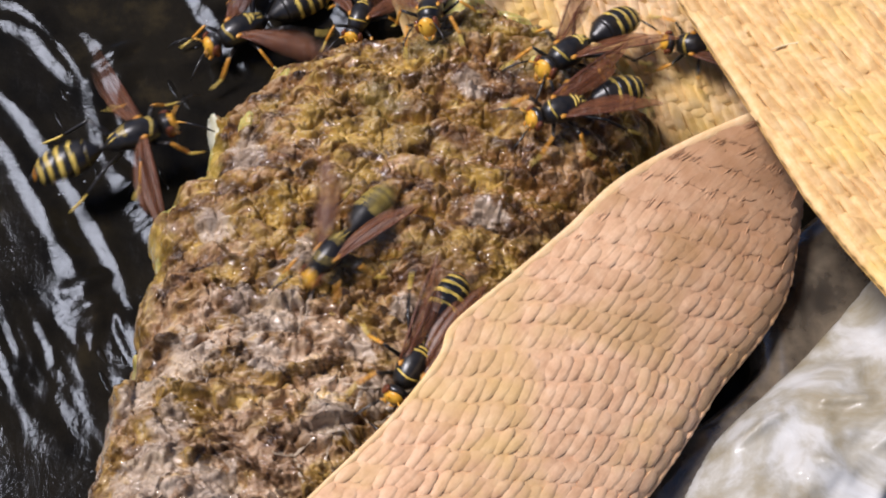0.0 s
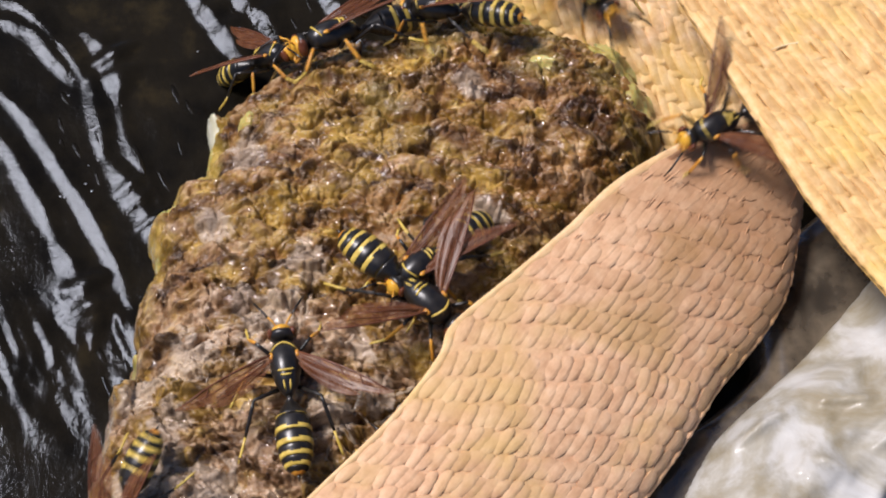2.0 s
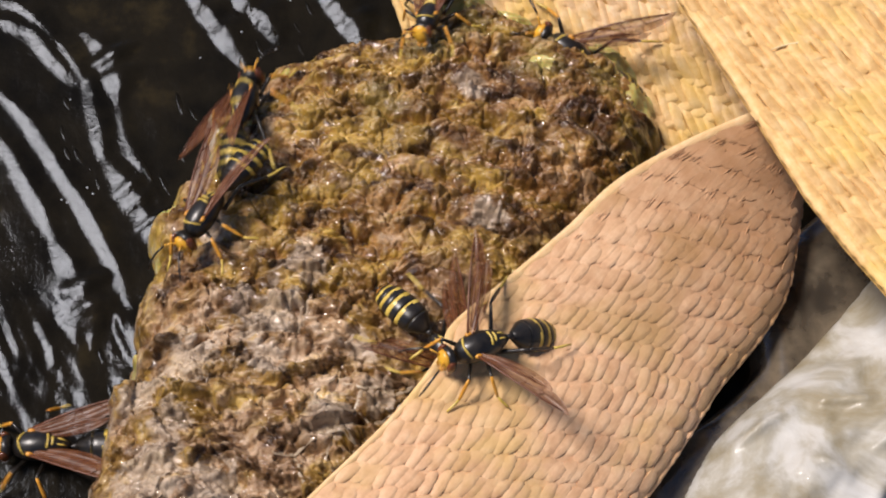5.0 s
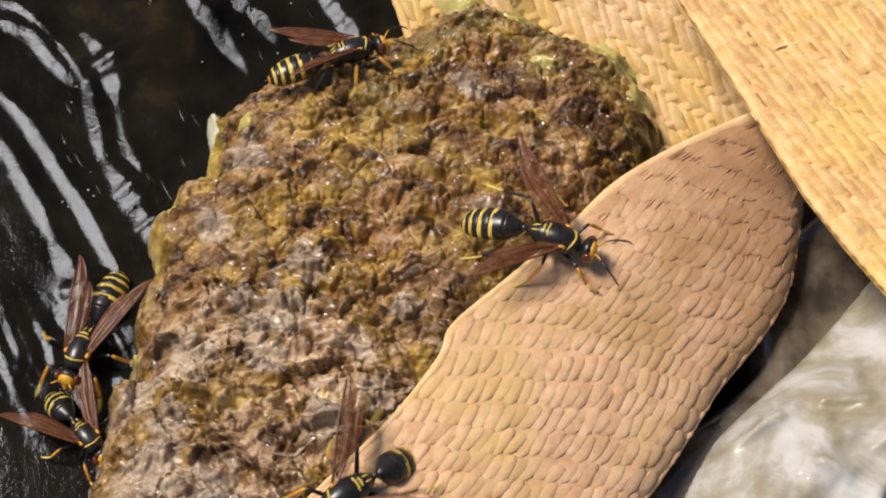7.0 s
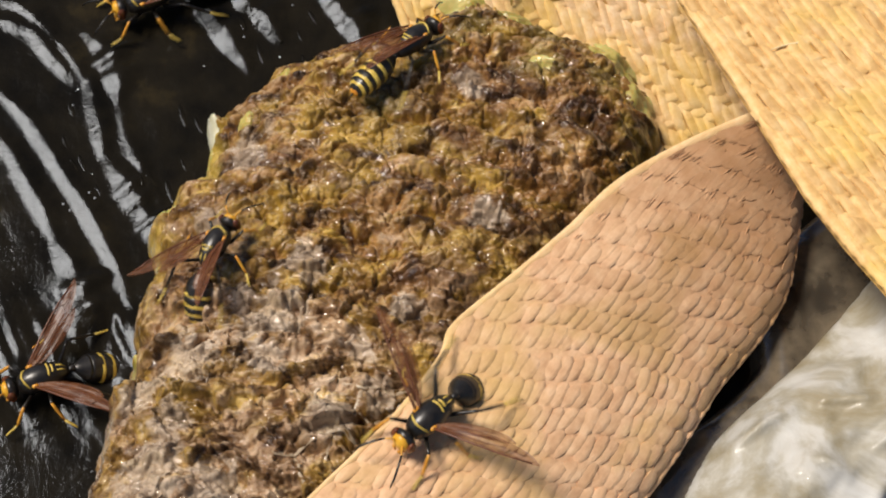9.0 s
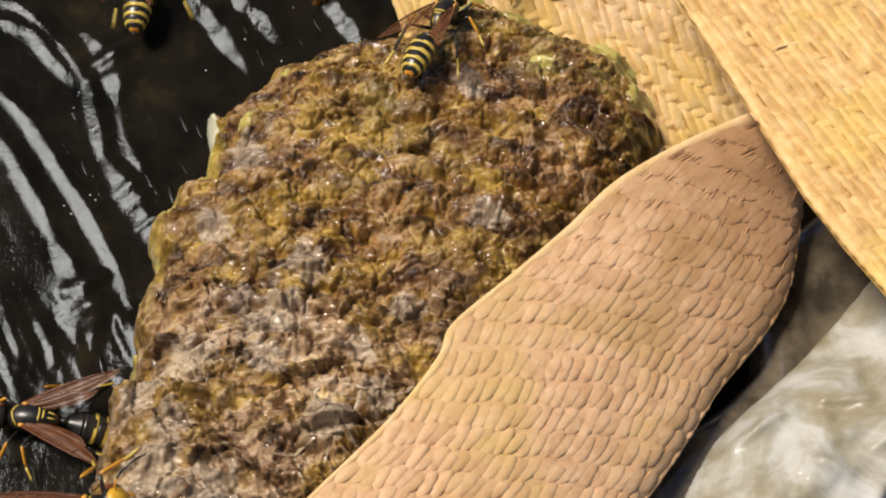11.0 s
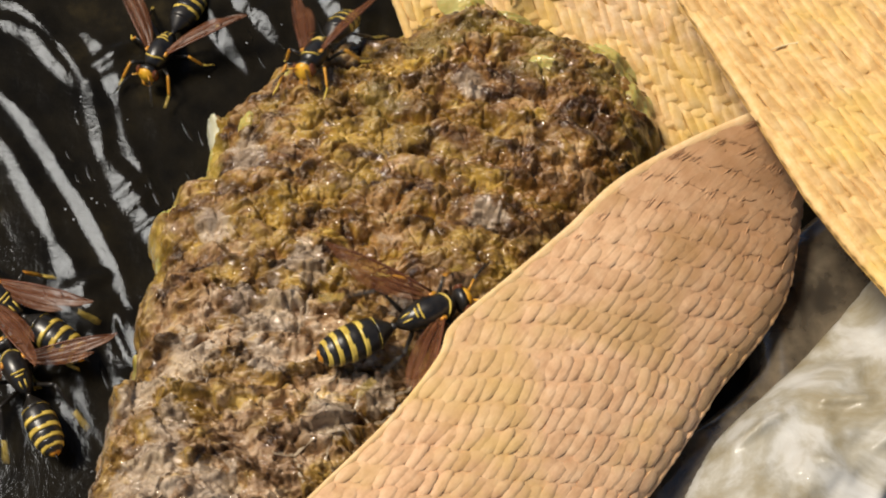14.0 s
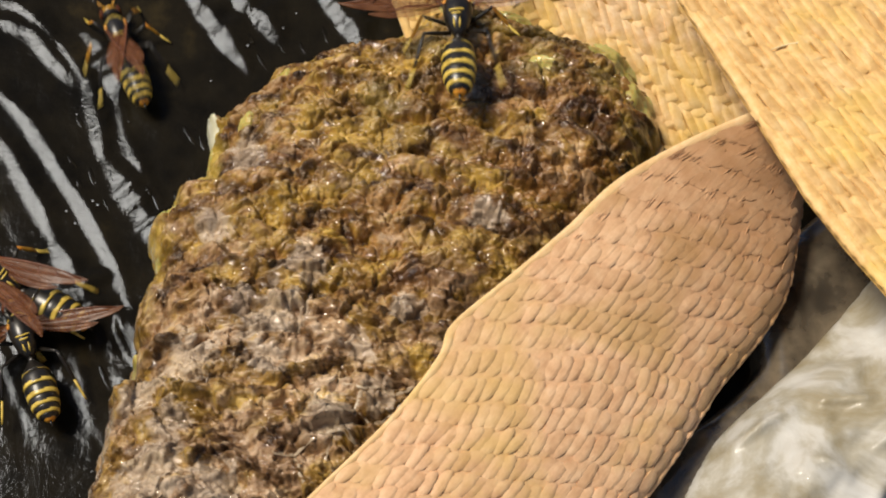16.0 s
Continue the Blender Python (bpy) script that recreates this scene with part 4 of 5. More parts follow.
def make_wasp():
    wasp = new("wasp")
    # thorax with collar and scutellum marks
    body = [(3.1, 0.6, 0.7, 2.8), (2.85, 1.05, 1.1, 2.85), (2.2, 1.42, 1.4, 2.95), (1.2, 1.66, 1.6, 3.0), (0.2, 1.7, 1.65, 3.0), (-0.7, 1.58, 1.55, 2.95),
            (-1.1, 1.4, 1.42, 2.95), (-1.6, 1.35, 1.38, 2.9), (-2.2, 1.1, 1.15, 2.75), (-2.8, 0.72, 0.78, 2.6), (-3.2, 0.36, 0.4, 2.5)]
    thorax = part("thorax", ringed(body), SHELL, wasp)
    for y, w, h, z, span, bow in ((2.35, 1.38, 1.38, 2.95, 75, 0.75), (-0.95, 1.47, 1.48, 2.95, 36, -0.15), (-1.45, 1.36, 1.39, 2.93, 24, -0.1)):
        pts = []
        for k in range(13):
            a = radians(90 + span * (k / 6 - 1))
            pts.append((math.cos(a) * (w + 0.04), y - bow * abs(k / 6 - 1) ** 1.5, z + math.sin(a) * (h + 0.05)))
        part("stripe", Shape().tube(pts, [0.05] + [0.13] * 11 + [0.05], 6), YELLOW, thorax, "thin yellow stripe")
    for side in (1, -1):
        part("stripe", Shape().tube([(side * 0.35, -1.9, 4.05), (side * 0.32, -2.4, 3.72), (side * 0.25, -2.8, 3.35)], [0.08, 0.13, 0.06], 6), YELLOW, thorax)
        part("wing_cap", Shape().ball((side * 1.38, 1.1, 3.9), (0.3, 0.45, 0.25), 0, 6, 10), ORANGE, thorax)
    # head
    head = part("head", Shape().ball((0, 3.95, 2.75), (1.5, 0.8, 1.4)), SHELL, wasp)
    part("face", Shape().ball((0, 4.42, 2.68), (1.2, 0.72, 1.38), 0, 8, 12), FACE, head, "orange-yellow face plate")
    part("brow", Shape().tube([(-0.9, 4.45, 3.45), (-0.3, 4.72, 3.4), (0.3, 4.72, 3.4), (0.9, 4.45, 3.45)], [0.1, 0.24, 0.24, 0.1], 6), FACE, head)
    for side in (1, -1):
        part("eye", Shape().ball((side * 1.2, 4.15, 2.85), (0.46, 0.6, 1.02), 0, 8, 12), EYES, head, "dark red-brown compound eye")
        part("mandible", Shape().tube([(side * 0.6, 4.6, 1.65), (side * 0.45, 4.9, 1.25), (side * 0.1, 5.0, 1.0)], [0.22, 0.2, 0.06], 6), ORANGE, head)
        ant = Shape().tube([(side * 0.4, 4.7, 3.1), (side * 0.85, 5.3, 3.75), (side * 1.3, 5.8, 3.9)], [0.12, 0.1, 0.11], 6, 1)
        ant.tube([(side * 1.3, 5.8, 3.9), (side * 1.9, 6.8, 3.7), (side * 2.5, 7.9, 3.1), (side * 2.8, 8.7, 2.4)], [0.11, 0.13, 0.13, 0.07], 6, 0)
        part("antenna", ant, [SHELL, ORANGE], head)
    part("waist", Shape().tube([(0, -3.0, 2.5), (0, -3.4, 2.5), (0, -3.9, 2.6)], [0.42, 0.3, 0.5], 10), SHELL, wasp)
    # abdomen: telescoping segments, each black in front with a notched yellow rear band
    edges = [-3.7, -5.6, -7.4, -8.9, -10.1, -11.1, -11.8]
    wide = [0.38, 1.7, 1.92, 1.86, 1.66, 1.25, 0.35]

    def girth(y):
        return float(np.interp(-y, [-e for e in edges], wide))
    abdomen = None
    for i in range(6):
        a, b = edges[i], edges[i + 1]
        prof, mats = [], []
        for k, t in enumerate((0.0, 0.2, 0.42, 0.62, 0.72, 0.86, 0.98, 1.0)):
            y = a + (b - a) * t
            g = girth(y) + (0.06 if t > 0.1 else -0.05) - (0.22 if t == 1.0 else 0)
            prof.append((y, g, g * 0.88, 2.55 - 0.014 * (y + 3.7) ** 2))
            mats.append(0 if t < (0.9 if i == 0 else 0.7 if i == 1 else 0.6) else 1)
        s = ringed(prof, 20, mats[:-1])
        sides, notch = 20, set((k % 20) for c in (5,) for k in (c - 1, c))
        ring = next(r for r, mm in enumerate(mats) if mm == 1)
        for k in range(sides):      # black notches reach into the yellow
            if k in notch or k in (11, 18):
                s.m[ring * sides + k] = 0
        ob = part("abdomen" if abdomen is None else "segment", s, [SHELL, YELLOW if i < 5 else ORANGE], wasp if abdomen is None else abdomen)
        abdomen = abdomen or ob
    part("sting", Shape().tube([(0, -11.7, 1.65), (0, -12.2, 1.5), (0, -12.5, 1.4)], [0.22, 0.1, 0.02], 6), SHELL, abdomen)
    # legs
    for side in (1, -1):
        for n_leg, (root, knee, ankle, toe) in enumerate(LEGS):
            r, k, a, t = (Vector((side * p[0], p[1], p[2])) for p in (root, knee, ankle, toe))
            o = Vector((0, 0, 0))
            leg = Shape().tube([o, (k - r) * 0.25, (k - r) * 0.7, k - r], [0.26, 0.26, 0.22, 0.16], 8, 0)
            leg.tube([k - r, (k - r).lerp(a - r, 0.25), (k - r).lerp(a - r, 0.8), a - r], [0.16, 0.21, 0.2, 0.14], 8, 1)
            ob = part("leg", leg, [SHELL, SHELL if n_leg == 2 else ORANGE], wasp, at=Matrix.Translation(r * MM))
            foot = Shape().tube([a - r, (a - r).lerp(t - r, 0.35) + Vector((0, 0, -0.1)), (a - r).lerp(t - r, 0.7), t - r], [0.16, 0.16, 0.15, 0.10], 6)
            part("foot", foot, YELLOW, ob, "slender yellow foot")
        fore = wing_shape(12.0, 1.8, [[(0, 0), (0.15, 0), (0.3, 0), (0.45, 0), (0.6, 0), (0.75, 0), (0.9, 0.1)], [(0.05, 0.3), (0.25, 0.33), (0.45, 0.33), (0.65, 0.5), (0.85, 0.5)],
                                      [(0.1, 0.5), (0.3, 0.67), (0.5, 0.67), (0.65, 0.83)], [(0.45, 0), (0.5, 0.33), (0.5, 0.67)], [(0.65, 0), (0.72, 0.5)]])
        hind = wing_shape(8.2, 1.35, [[(0, 0), (0.2, 0), (0.4, 0), (0.7, 0.17)], [(0.1, 0.33), (0.35, 0.5), (0.7, 0.67)]])
        fw = part("forewing", mirrored(fore, side), [WING, VEIN], wasp, "amber-brown veined wing", at=wing_pose(side, 35))
        part("hindwing", mirrored(hind, side), [WING, VEIN], fw, at=Matrix.Translation(Vector((side * -0.5, -0.6, -0.35)) * MM) @ Matrix.Rotation(radians(side * -7), 4, "Z"))
    return wasp


PATHS = [  # where a wasp is, how far its wings stand out (s, degrees), and its way: s, mm, degrees
    ("rock", [(0, 40), (0.5, 46), (1, 60), (1.5, 30)], [
        (0, -11.3, -9.3, 13.3, 0, -0, 145), (0.1, -14.3, -13.4, 13.3, 0, -0, 153.4), (0.2, -13, -14.5, 13.3, -0, -0, 166.9), (0.3, -13.7, -13.9, 13.3, 0, -0, 175.7),
        (0.4, -12.6, -18.9, 13.3, 0, 0, -175.7), (0.5, -11.5, -23.3, 13.3, -2.2, -1.8, -168.4), (0.6, -13.6, -22.4, 13.3, -0, -0, -175.7), (0.7, -14.9, -22.3, 13.3, 0, -0, 180),
        (0.8, -17.9, -25.7, 13.3, 0, -0, 171.3), (0.9, -19.5, -28, 13.3, 0, -0, 164.3), (1, -20.6, -30.8, 13.3, -2.1, -1.1, 157.6), (1.2, -24.4, -32.6, 13.2, -7.2, -2.7, 136.7),
        (1.35, -27.7, -31, 12.6, -13.4, 12.8, 124.4), (1.5, -31.3, -28.3, 10.5, -37.9, 13.6, 96.4), (1.6, -29.5, -29.1, 11.7, -28.3, 7, 92.5), (1.7, -28.3, -30, 12.4, -21.4, 4.9, 92.8),
        (1.8, -27.8, -33.6, 12.7, -13.6, 8.5, 137.3), (2, -30.4, -37.6, 10.9, -30.3, 14.7, 148.5), (2.2, -32.3, -41.8, 7.5, -41.2, 8.7, 149.7), (2.4, -37.7, -45.3, -6, -0, -0, 166.9),
        (16, -37.7, -45.3, -6, -0, -0, 166.9),
    ]),
    ("air", [(0, 82, 0, 1), (0.5, 82), (0.8, 20)], [
        (0, -34.8, 9.6, 6, 0, -0, -67.2), (0.1, -38.2, 8.1, 6, 0, -0, -45.9), (0.25, -52.7, 7.5, 8, 0, -0, -26.6), (0.5, -69.9, 8, 1.4, 0, -0, -8.7),
        (16, -69.9, 8, 1.4, 0, -0, -8.7),
    ]),
    ("water", [(0, 50, 0, 1), (1.2, 60), (1.5, 25)], [
        (0, -23.7, 26.1, 4, 0, -0, 123.7), (0.3, -25.5, 21.7, 3.3, 0, -0, 121.5), (0.5, -25, 18.8, 2.9, 0, -0, 118.3), (0.7, -23, 12.5, 8.8, -18.4, 38.4, 110.7),
        (0.85, -24.1, 21.6, 3.3, 0, -0, 171.3), (1, -22.9, 24.3, 3.7, 0, 0, -153.4), (1.2, -21, 25.6, 3.9, 0, -0, 171.3), (1.5, -19.6, 25.5, 3.9, 0, -0, 123.7),
        (2, -11.9, 18.7, 11.1, 6.6, 33.8, 119.4), (2.3, -16.4, 28.5, 4.3, 0, -0, 90), (2.45, -21.2, 32.3, 4.8, 0, -0, 84.2), (2.6, -26.2, 36.1, 5.4, 0, -0, 78.5),
        (2.77, -31.1, 42.7, 6.3, 0, -0, 78.5), (2.93, -36.2, 49.6, 7.2, 0, -0, 78.5), (3.1, -41.4, 56.6, 8.2, 0, -0, 78.5), (16, -41.4, 56.6, 8.2, 0, -0, 78.5),
    ]),
    ("rock", [(0, 50, 0, 1), (1.15, 60), (1.3, 35), (6, 30), (7, 35), (8, 15), (9, 20), (11.3, 30)], [
        (0, -9.7, 28.5, 4.3, 0, -0, 162.5), (0.5, -9.4, 16.9, 12.5, 18.2, 11, 169.3), (0.65, -13.5, 11.1, 13.2, 1.3, 6.5, 153.9), (0.8, -22.1, 3.8, 11.3, -0.8, 30.9, 152.8),
        (0.9, -20, 1.4, 12.7, 14, 8.7, -154.9), (1, -20.4, 7.9, 11.8, 27.2, 8.7, -113.7), (1.2, -25.3, 18, 2.8, 0, -0, -84.2), (1.5, -25.4, 21.4, 3.3, 0, 0, -101.5),
        (2, -18.7, 18.9, 8.1, 41.2, -9.1, -115.3), (2.5, -24.3, 19.1, 3, 0, -0, -67.2), (3, -23.1, 21.4, 3.3, 0, 0, -107.2), (3.5, -14.5, 16.8, 11.8, 27.2, -12.1, -129.4),
        (3.75, -9.8, 18.3, 11.8, 22.7, -17.8, -124.4), (4, -4.9, 19.9, 12, 20.8, -17.3, -119.7), (4.2, -1, 20.6, 12.4, 18.6, -10.2, -121.1), (4.5, 0, 21.4, 12.4, 21.5, 3, -152.4),
        (4.8, 1, 22.3, 12.3, 19.2, 12, -175.9), (5.05, -1.9, 21.2, 12, 16, 20.3, 159), (5.3, -4.9, 19.9, 12, 0.5, 26.8, 113.3), (5.8, -13.6, 15.8, 12.3, -22.8, 6.5, 42),
        (6, -14.3, 15.5, 12.4, -18, -14.9, -2.4), (6.3, -13, 16.2, 12.3, -0.9, -24.2, -66.4), (6.5, -11.3, 16.2, 12.5, 2, -20.7, -78), (7, -10, 16.1, 12.6, 0.8, -18.7, -73.5),
        (7.5, -11.2, 17, 12.2, -6.6, -23.8, -55.9), (8, -3.5, 17.1, 13, 5.3, -10.9, -94), (8.2, -5, 17.2, 12.9, 1.6, -14.8, -74.1), (8.5, -6.9, 16.9, 12.7, -4.6, -16.4, -52.9),
        (9, -3.1, 17.5, 13, -5.5, -12, -42.5), (9.2, -2.8, 18.8, 12.7, -9.2, -15.3, -35.1), (11.3, 0.9, 21.3, 12.6, -11.4, -15.2, -16.6), (11.5, 1, 21.8, 12.5, -14.9, -14.4, -7.4),
        (11.8, -1.4, 26.1, 9.2, -38.5, -18.1, 13.9), (12, -1.2, 24, 10.8, -31.1, -20.1, 5.8), (12.3, 1.1, 34.9, 5.2, 0, -0, -13.1), (12.6, 4.5, 40.3, 5.9, 0, -0, -17.5),
        (13, 5.6, 47.9, 7, 0, -0, -17.5), (13.4, 6.8, 55.8, 8.1, 0, -0, -17.5), (16, 6.8, 55.8, 8.1, 0, -0, -17.5),
    ]),
    ("rock", [(0, 40), (1.2, 62, 0, 1), (1.65, 65), (2, 60), (2.5, 30), (3.3, 50), (4, 60), (5, 30)], [
        (0, 13.7, 15.8, 13.1, 9.9, -1.2, 133.2), (0.5, 6.5, 12.5, 13.3, 0, -0, 144), (0.7, 1.6, 7.3, 13.3, 0, -0, 134.1), (0.8, -1.5, 7.9, 13.3, 0, -0, 139.1),
        (1, -1.8, 7.5, 13.3, 0, -0, 148.8), (1.2, -3.9, 4.4, 13.3, 0, -0, 153.4), (1.3, -5.8, 1.6, 13.3, 0, -0, 153.4), (1.4, -5.2, -1.3, 13.3, 0, -0, 162.5),
        (1.5, -8.1, -6.6, 13.3, -0, -0, 166.9), (1.6, -7.2, -7.9, 13.3, 0, -0, 175.7), (1.7, -3.7, -11.9, 13.3, -0.4, -0.6, -162.4), (1.8, -1.2, -12.9, 13.2, -7.8, -3, -146),
        (2, -2.1, -14.8, 13.1, -9.9, -0.8, -129.8), (2.2, -3, -16.7, 13, -11, -2.9, -139.6), (2.5, -4.4, -19.6, 12.9, -11.9, -8, -163.7), (2.8, -4.5, -23.1, 12.1, -19.6, -16.1, -169.2),
        (3, -5.3, -26.6, 11.2, -15.9, -30.3, 168.3), (3.2, -9, -29.9, 11.5, 4.8, -30.5, 128.4), (3.35, -12.9, -31.2, 12.4, 12.2, -17.5, 98.9), (3.5, -22.7, -31.1, 13.3, -1, -3, 89.5),
        (3.7, -25.7, -30.8, 13.1, -9.1, -0.8, 82.5), (4, -32.4, -28.6, 11.6, -12, -8, 80), (4.2, -31.4, -29.6, 11.8, -16, -8, 78),
        (4.8, -40, -24.8, -3.2, 0, -0, 92), (5.4, -50, -23.6, -3, 0, -0, 90), (5.9, -62, -22, -2.8, 0, -0, 90), (16, -62, -22, -2.8, 0, -0, 90),
    ]),
    ("water", [(0, 30), (1.5, 25), (4, 25), (6.3, 28), (8, 40, 10), (8.5, 42, 35), (9, 42, 35), (11.5, 35, 20), (12.5, 60), (13, 65), (16, 72)], [
        (0, 12.7, 8.8, 13.1, 7.7, -8.5, 115.7), (0.5, 12.3, 14.2, 13.3, 3.4, 0.4, 103.5), (1, 8.4, 11.3, 13.3, 0, -0, 72.8), (1.5, 5.4, 18.8, 13.3, -1, 4.7, 66.6),
        (2, -0.1, 22.4, 12, -22.8, 13.7, 65), (2.5, -4.9, 18.6, 12.5, -5.5, 20.2, 96.7), (3, -11.3, 14.8, 12.9, 1.8, 14.7, 114.2), (3.5, -11, 10.9, 13.3, 0.6, 1.6, 139.4),
        (4, -14.4, 7.6, 13.3, -1.5, 2.6, 128.2), (4.2, -16.7, 5.5, 13.1, -7.3, 6.6, 124.9), (4.7, -21.6, -0.8, 12.8, 1.8, 13.6, 142.6), (5.2, -25.5, -5.6, 11.7, -12.6, 26.7, 144.8),
        (6.3, -37, -0.3, 0.3, 0, -0, 162.5), (6.5, -39.3, -7.7, -0.8, 0, -0, 173.1), (7, -39.5, -13.2, -1.5, 0, -0, 162.5), (7.5, -41.8, -15.1, -1.8, 0, -0, 144),
        (8, -42.1, -15.4, -1.9, 0, -0, 118.3), (8.5, -44.4, -16.4, -2, 0, -0, 107.2), (9, -43.5, -16.4, -2, 0, -0, 112.8), (9.2, -43.5, -16.7, -2, 0, -0, 112.8),
        (10.3, -44.1, -19.9, -2.5, 0, -0, 101.5), (11.3, -44, -21.1, -2.7, 0, -0, 84.2), (11.5, -44, -21.1, -2.7, 0, -0, 84.2), (12, -43.4, -20.5, -2.6, 0, -0, 72.8),
        (12.2, -43.8, -19.5, -2.4, 0, -0, 56.3), (12.5, -44.3, -18, -2.2, 0, -0, 40.9), (13, -45.5, -15.4, -1.8, 0, -0, 31.2), (13.5, -46.4, -14.5, -1.7, 0, -0, 31.2),
        (14, -46.3, -15.8, -1.9, 0, -0, 28.4), (14.5, -47.1, -10.9, -1.2, 0, -0, 26.6), (15, -47.2, -9.4, -1, 0, -0, 24.7), (15.5, -46.4, -11, -1.2, 0, -0, 22.9),
        (16, -46.1, -11.6, -1.3, 0, -0, 22),
    ]),
    ("strap", [(0, 45, 0, 1), (1.5, 60), (2, 25, 10), (3, 40, 25), (3.5, 60, 32), (6.3, 15, 20), (6.7, 15, 22), (7, 45, 25), (7.9, 15, 5), (8.1, 55, 30), (8.5, 66, 46), (9.2, 70, 46), (11, 20, 10), (12.5, 20), (12.7, 70, 0, 1), (13.3, 70), (13.6, 20)], [
        (0, -0.7, 22.5, 11.8, 23, 17, -179.6), (0.5, -3, 32.2, 4.8, 0, -0, 162.5), (0.8, 1.6, 24.1, 11.8, 22.4, 14.6, 175.8), (1, 2.2, 19.6, 13.1, 5.9, 6.6, 164.2),
        (1.1, 1.2, 15.4, 13.3, 0.7, 0.2, 162.6), (1.3, -1.5, 10.7, 13.3, 0, -0, 160.7), (1.5, -5.1, 5.8, 13.3, -0, -0, 158), (1.6, -5, 2.1, 13.3, 0, -0, 162.5),
        (1.8, -0.8, -4.4, 13.3, 0, -0, 153.4), (2, -2.3, -10.9, 13.3, 0.6, -1.5, 134.3), (2.3, -0, -11.6, 13.1, 4.5, -7.8, 114.6), (2.5, 2.9, -12.3, 12.4, 15.4, -16.1, 100.1),
        (2.8, 0.3, -13.2, 12.9, 2.6, -14.4, 134.5), (3, -1.2, -13.5, 13.1, -5, -8.3, 176.2), (3.5, -2.8, -17.2, 12.9, -7.1, -11.5, 176.8), (4, -3.8, -21, 12.5, -7, -19.6, 158.9),
        (4.2, -5.7, -20.4, 13, -3, -11.7, 153.3), (4.8, -2.3, -20.7, 12.1, -23, -11.1, -153.7), (5.4, 2.6, -15.3, 11.7, -27.2, 11.8, -103.3), (6, 3.2, -9.2, 12.9, -5.1, 14, -55.2),
        (6.3, 3.3, -8.1, 13, -3.2, 11.8, -50.3), (6.5, 5.1, -5.4, 13, -3.9, 11.7, -50.1), (6.7, 10.5, -10.5, 17.9, -3.7, 8.1, -71.3), (7, 10.9, -10.1, 17.9, -7.9, 4.1, -109.1),
        (7.2, 8.6, -12.3, 17.9, -8.1, 3.3, -114.6), (7.5, 10.1, -10.8, 17.9, -8.5, 2.6, -120), (7.7, 10.1, -10.8, 17.9, -8.9, -0.7, -140.9), (7.9, 11.5, -18.5, 16.7, -9.4, -11.1, 177.1),
        (8, 10.8, -22.6, 16.3, -3.1, -14.4, 162.8), (8.1, 8.4, -21.7, 16.9, 6.9, -8.2, 120.8), (8.3, 6.4, -20.7, 17.3, 7.7, -3.8, 99.7), (8.5, 4.3, -24, 17.3, 8.1, -4.9, 88.2),
        (8.7, 0.4, -27.1, 17.6, 5.5, -6.6, 104), (9, -1.4, -29.5, 17.6, 0.9, -8.8, 134.3), (9.2, -3.4, -31.1, 17.6, 0.3, -8.7, 136.2), (9.5, -5.7, -34.9, 17.5, 0, -9.2, 137.6),
        (9.8, -7.9, -38.9, 17.3, 0.4, -9.1, 139.2), (10.05, -11.7, -43.8, 17.3, 0.1, -8.4, 141.6), (10.3, -15.6, -43.7, 17.8, -0.5, -6.9, 143.9), (10.8, -25.9, -49.2, -6.6, 0, -0, 139.1),
        (12.55, -25.9, -49.2, -6.6, 0, -0, 139.1), (12.8, -22, -58, 12, 0, 0, 90), (12.92, -11, -54, 24, 0, 0, 45), (13, -5.5, -42.4, 24, 0, 0, 22),
        (13.08, 1, -55, 26, 0, 0, 30), (13.25, -8, -62, 14, 0, 0, 80), (13.5, -25.9, -49.2, -6.6, 0, 0, 139.1), (16, -25.9, -49.2, -6.6, 0, -0, 139.1),
    ]),
    ("strap", [(0, 20, 10), (1.7, 30, 15), (2.0, 55, 20), (2.5, 60, 22), (3.0, 45, 25), (3.5, 20, 25), (4.0, 58, 40), (5, 60, 32), (6.3, 58, 38), (7.0, 50, 35)], [
        (0, 29.6, 22.6, 7.7, 2.7, -28.7, 84.3), (0.1, 31.6, 23.1, 8, 1.1, -28.8, 87.7), (0.3, 38.1, 23.7, 8.3, -2.7, -28.7, 95.7), (1.5, 38.1, 19.1, 5.8, -8.1, -27.7, 107),
        (1.7, 34.8, 17.4, 4.9, -10.7, -26.9, 112.6), (2, 28.2, 4, 17.9, -0.4, -19.7, 118.2), (2.2, 24.3, 1.5, 17.9, 2.3, -15.3, 113.4), (2.3, 23.2, -2.2, 17.3, 7.1, -13, 103.8),
        (2.5, 19.2, -9.3, 16.9, 10.3, -9.9, 91.8), (2.7, 15.3, -11.2, 17.3, 8.7, -8.1, 88), (2.8, 13.2, -12.2, 17.4, 8.3, -7, 84.5), (3, 13.7, -12.2, 17.3, 8.9, -6.9, 82.4),
        (3.2, 13.4, -14.8, 17, 10.1, -8.7, 85), (3.5, 8.4, -20, 17, 9.1, -6.2, 92), (3.7, 8, -22.5, 16.9, 9.8, -6.1, 92.4), (4, 5.4, -22.1, 17.3, 8.6, 0, 70),
        (4.2, 4.4, -22.9, 17.4, 8.8, -1, 74), (4.8, 3.7, -22.1, 17.6, 6, -4.7, 104.4), (5.5, 2, -23.2, 17.7, 2.4, -7.2, 129.7), (6.3, -0.7, -24.7, 17.9, 1.3, -7.2, 136.5),
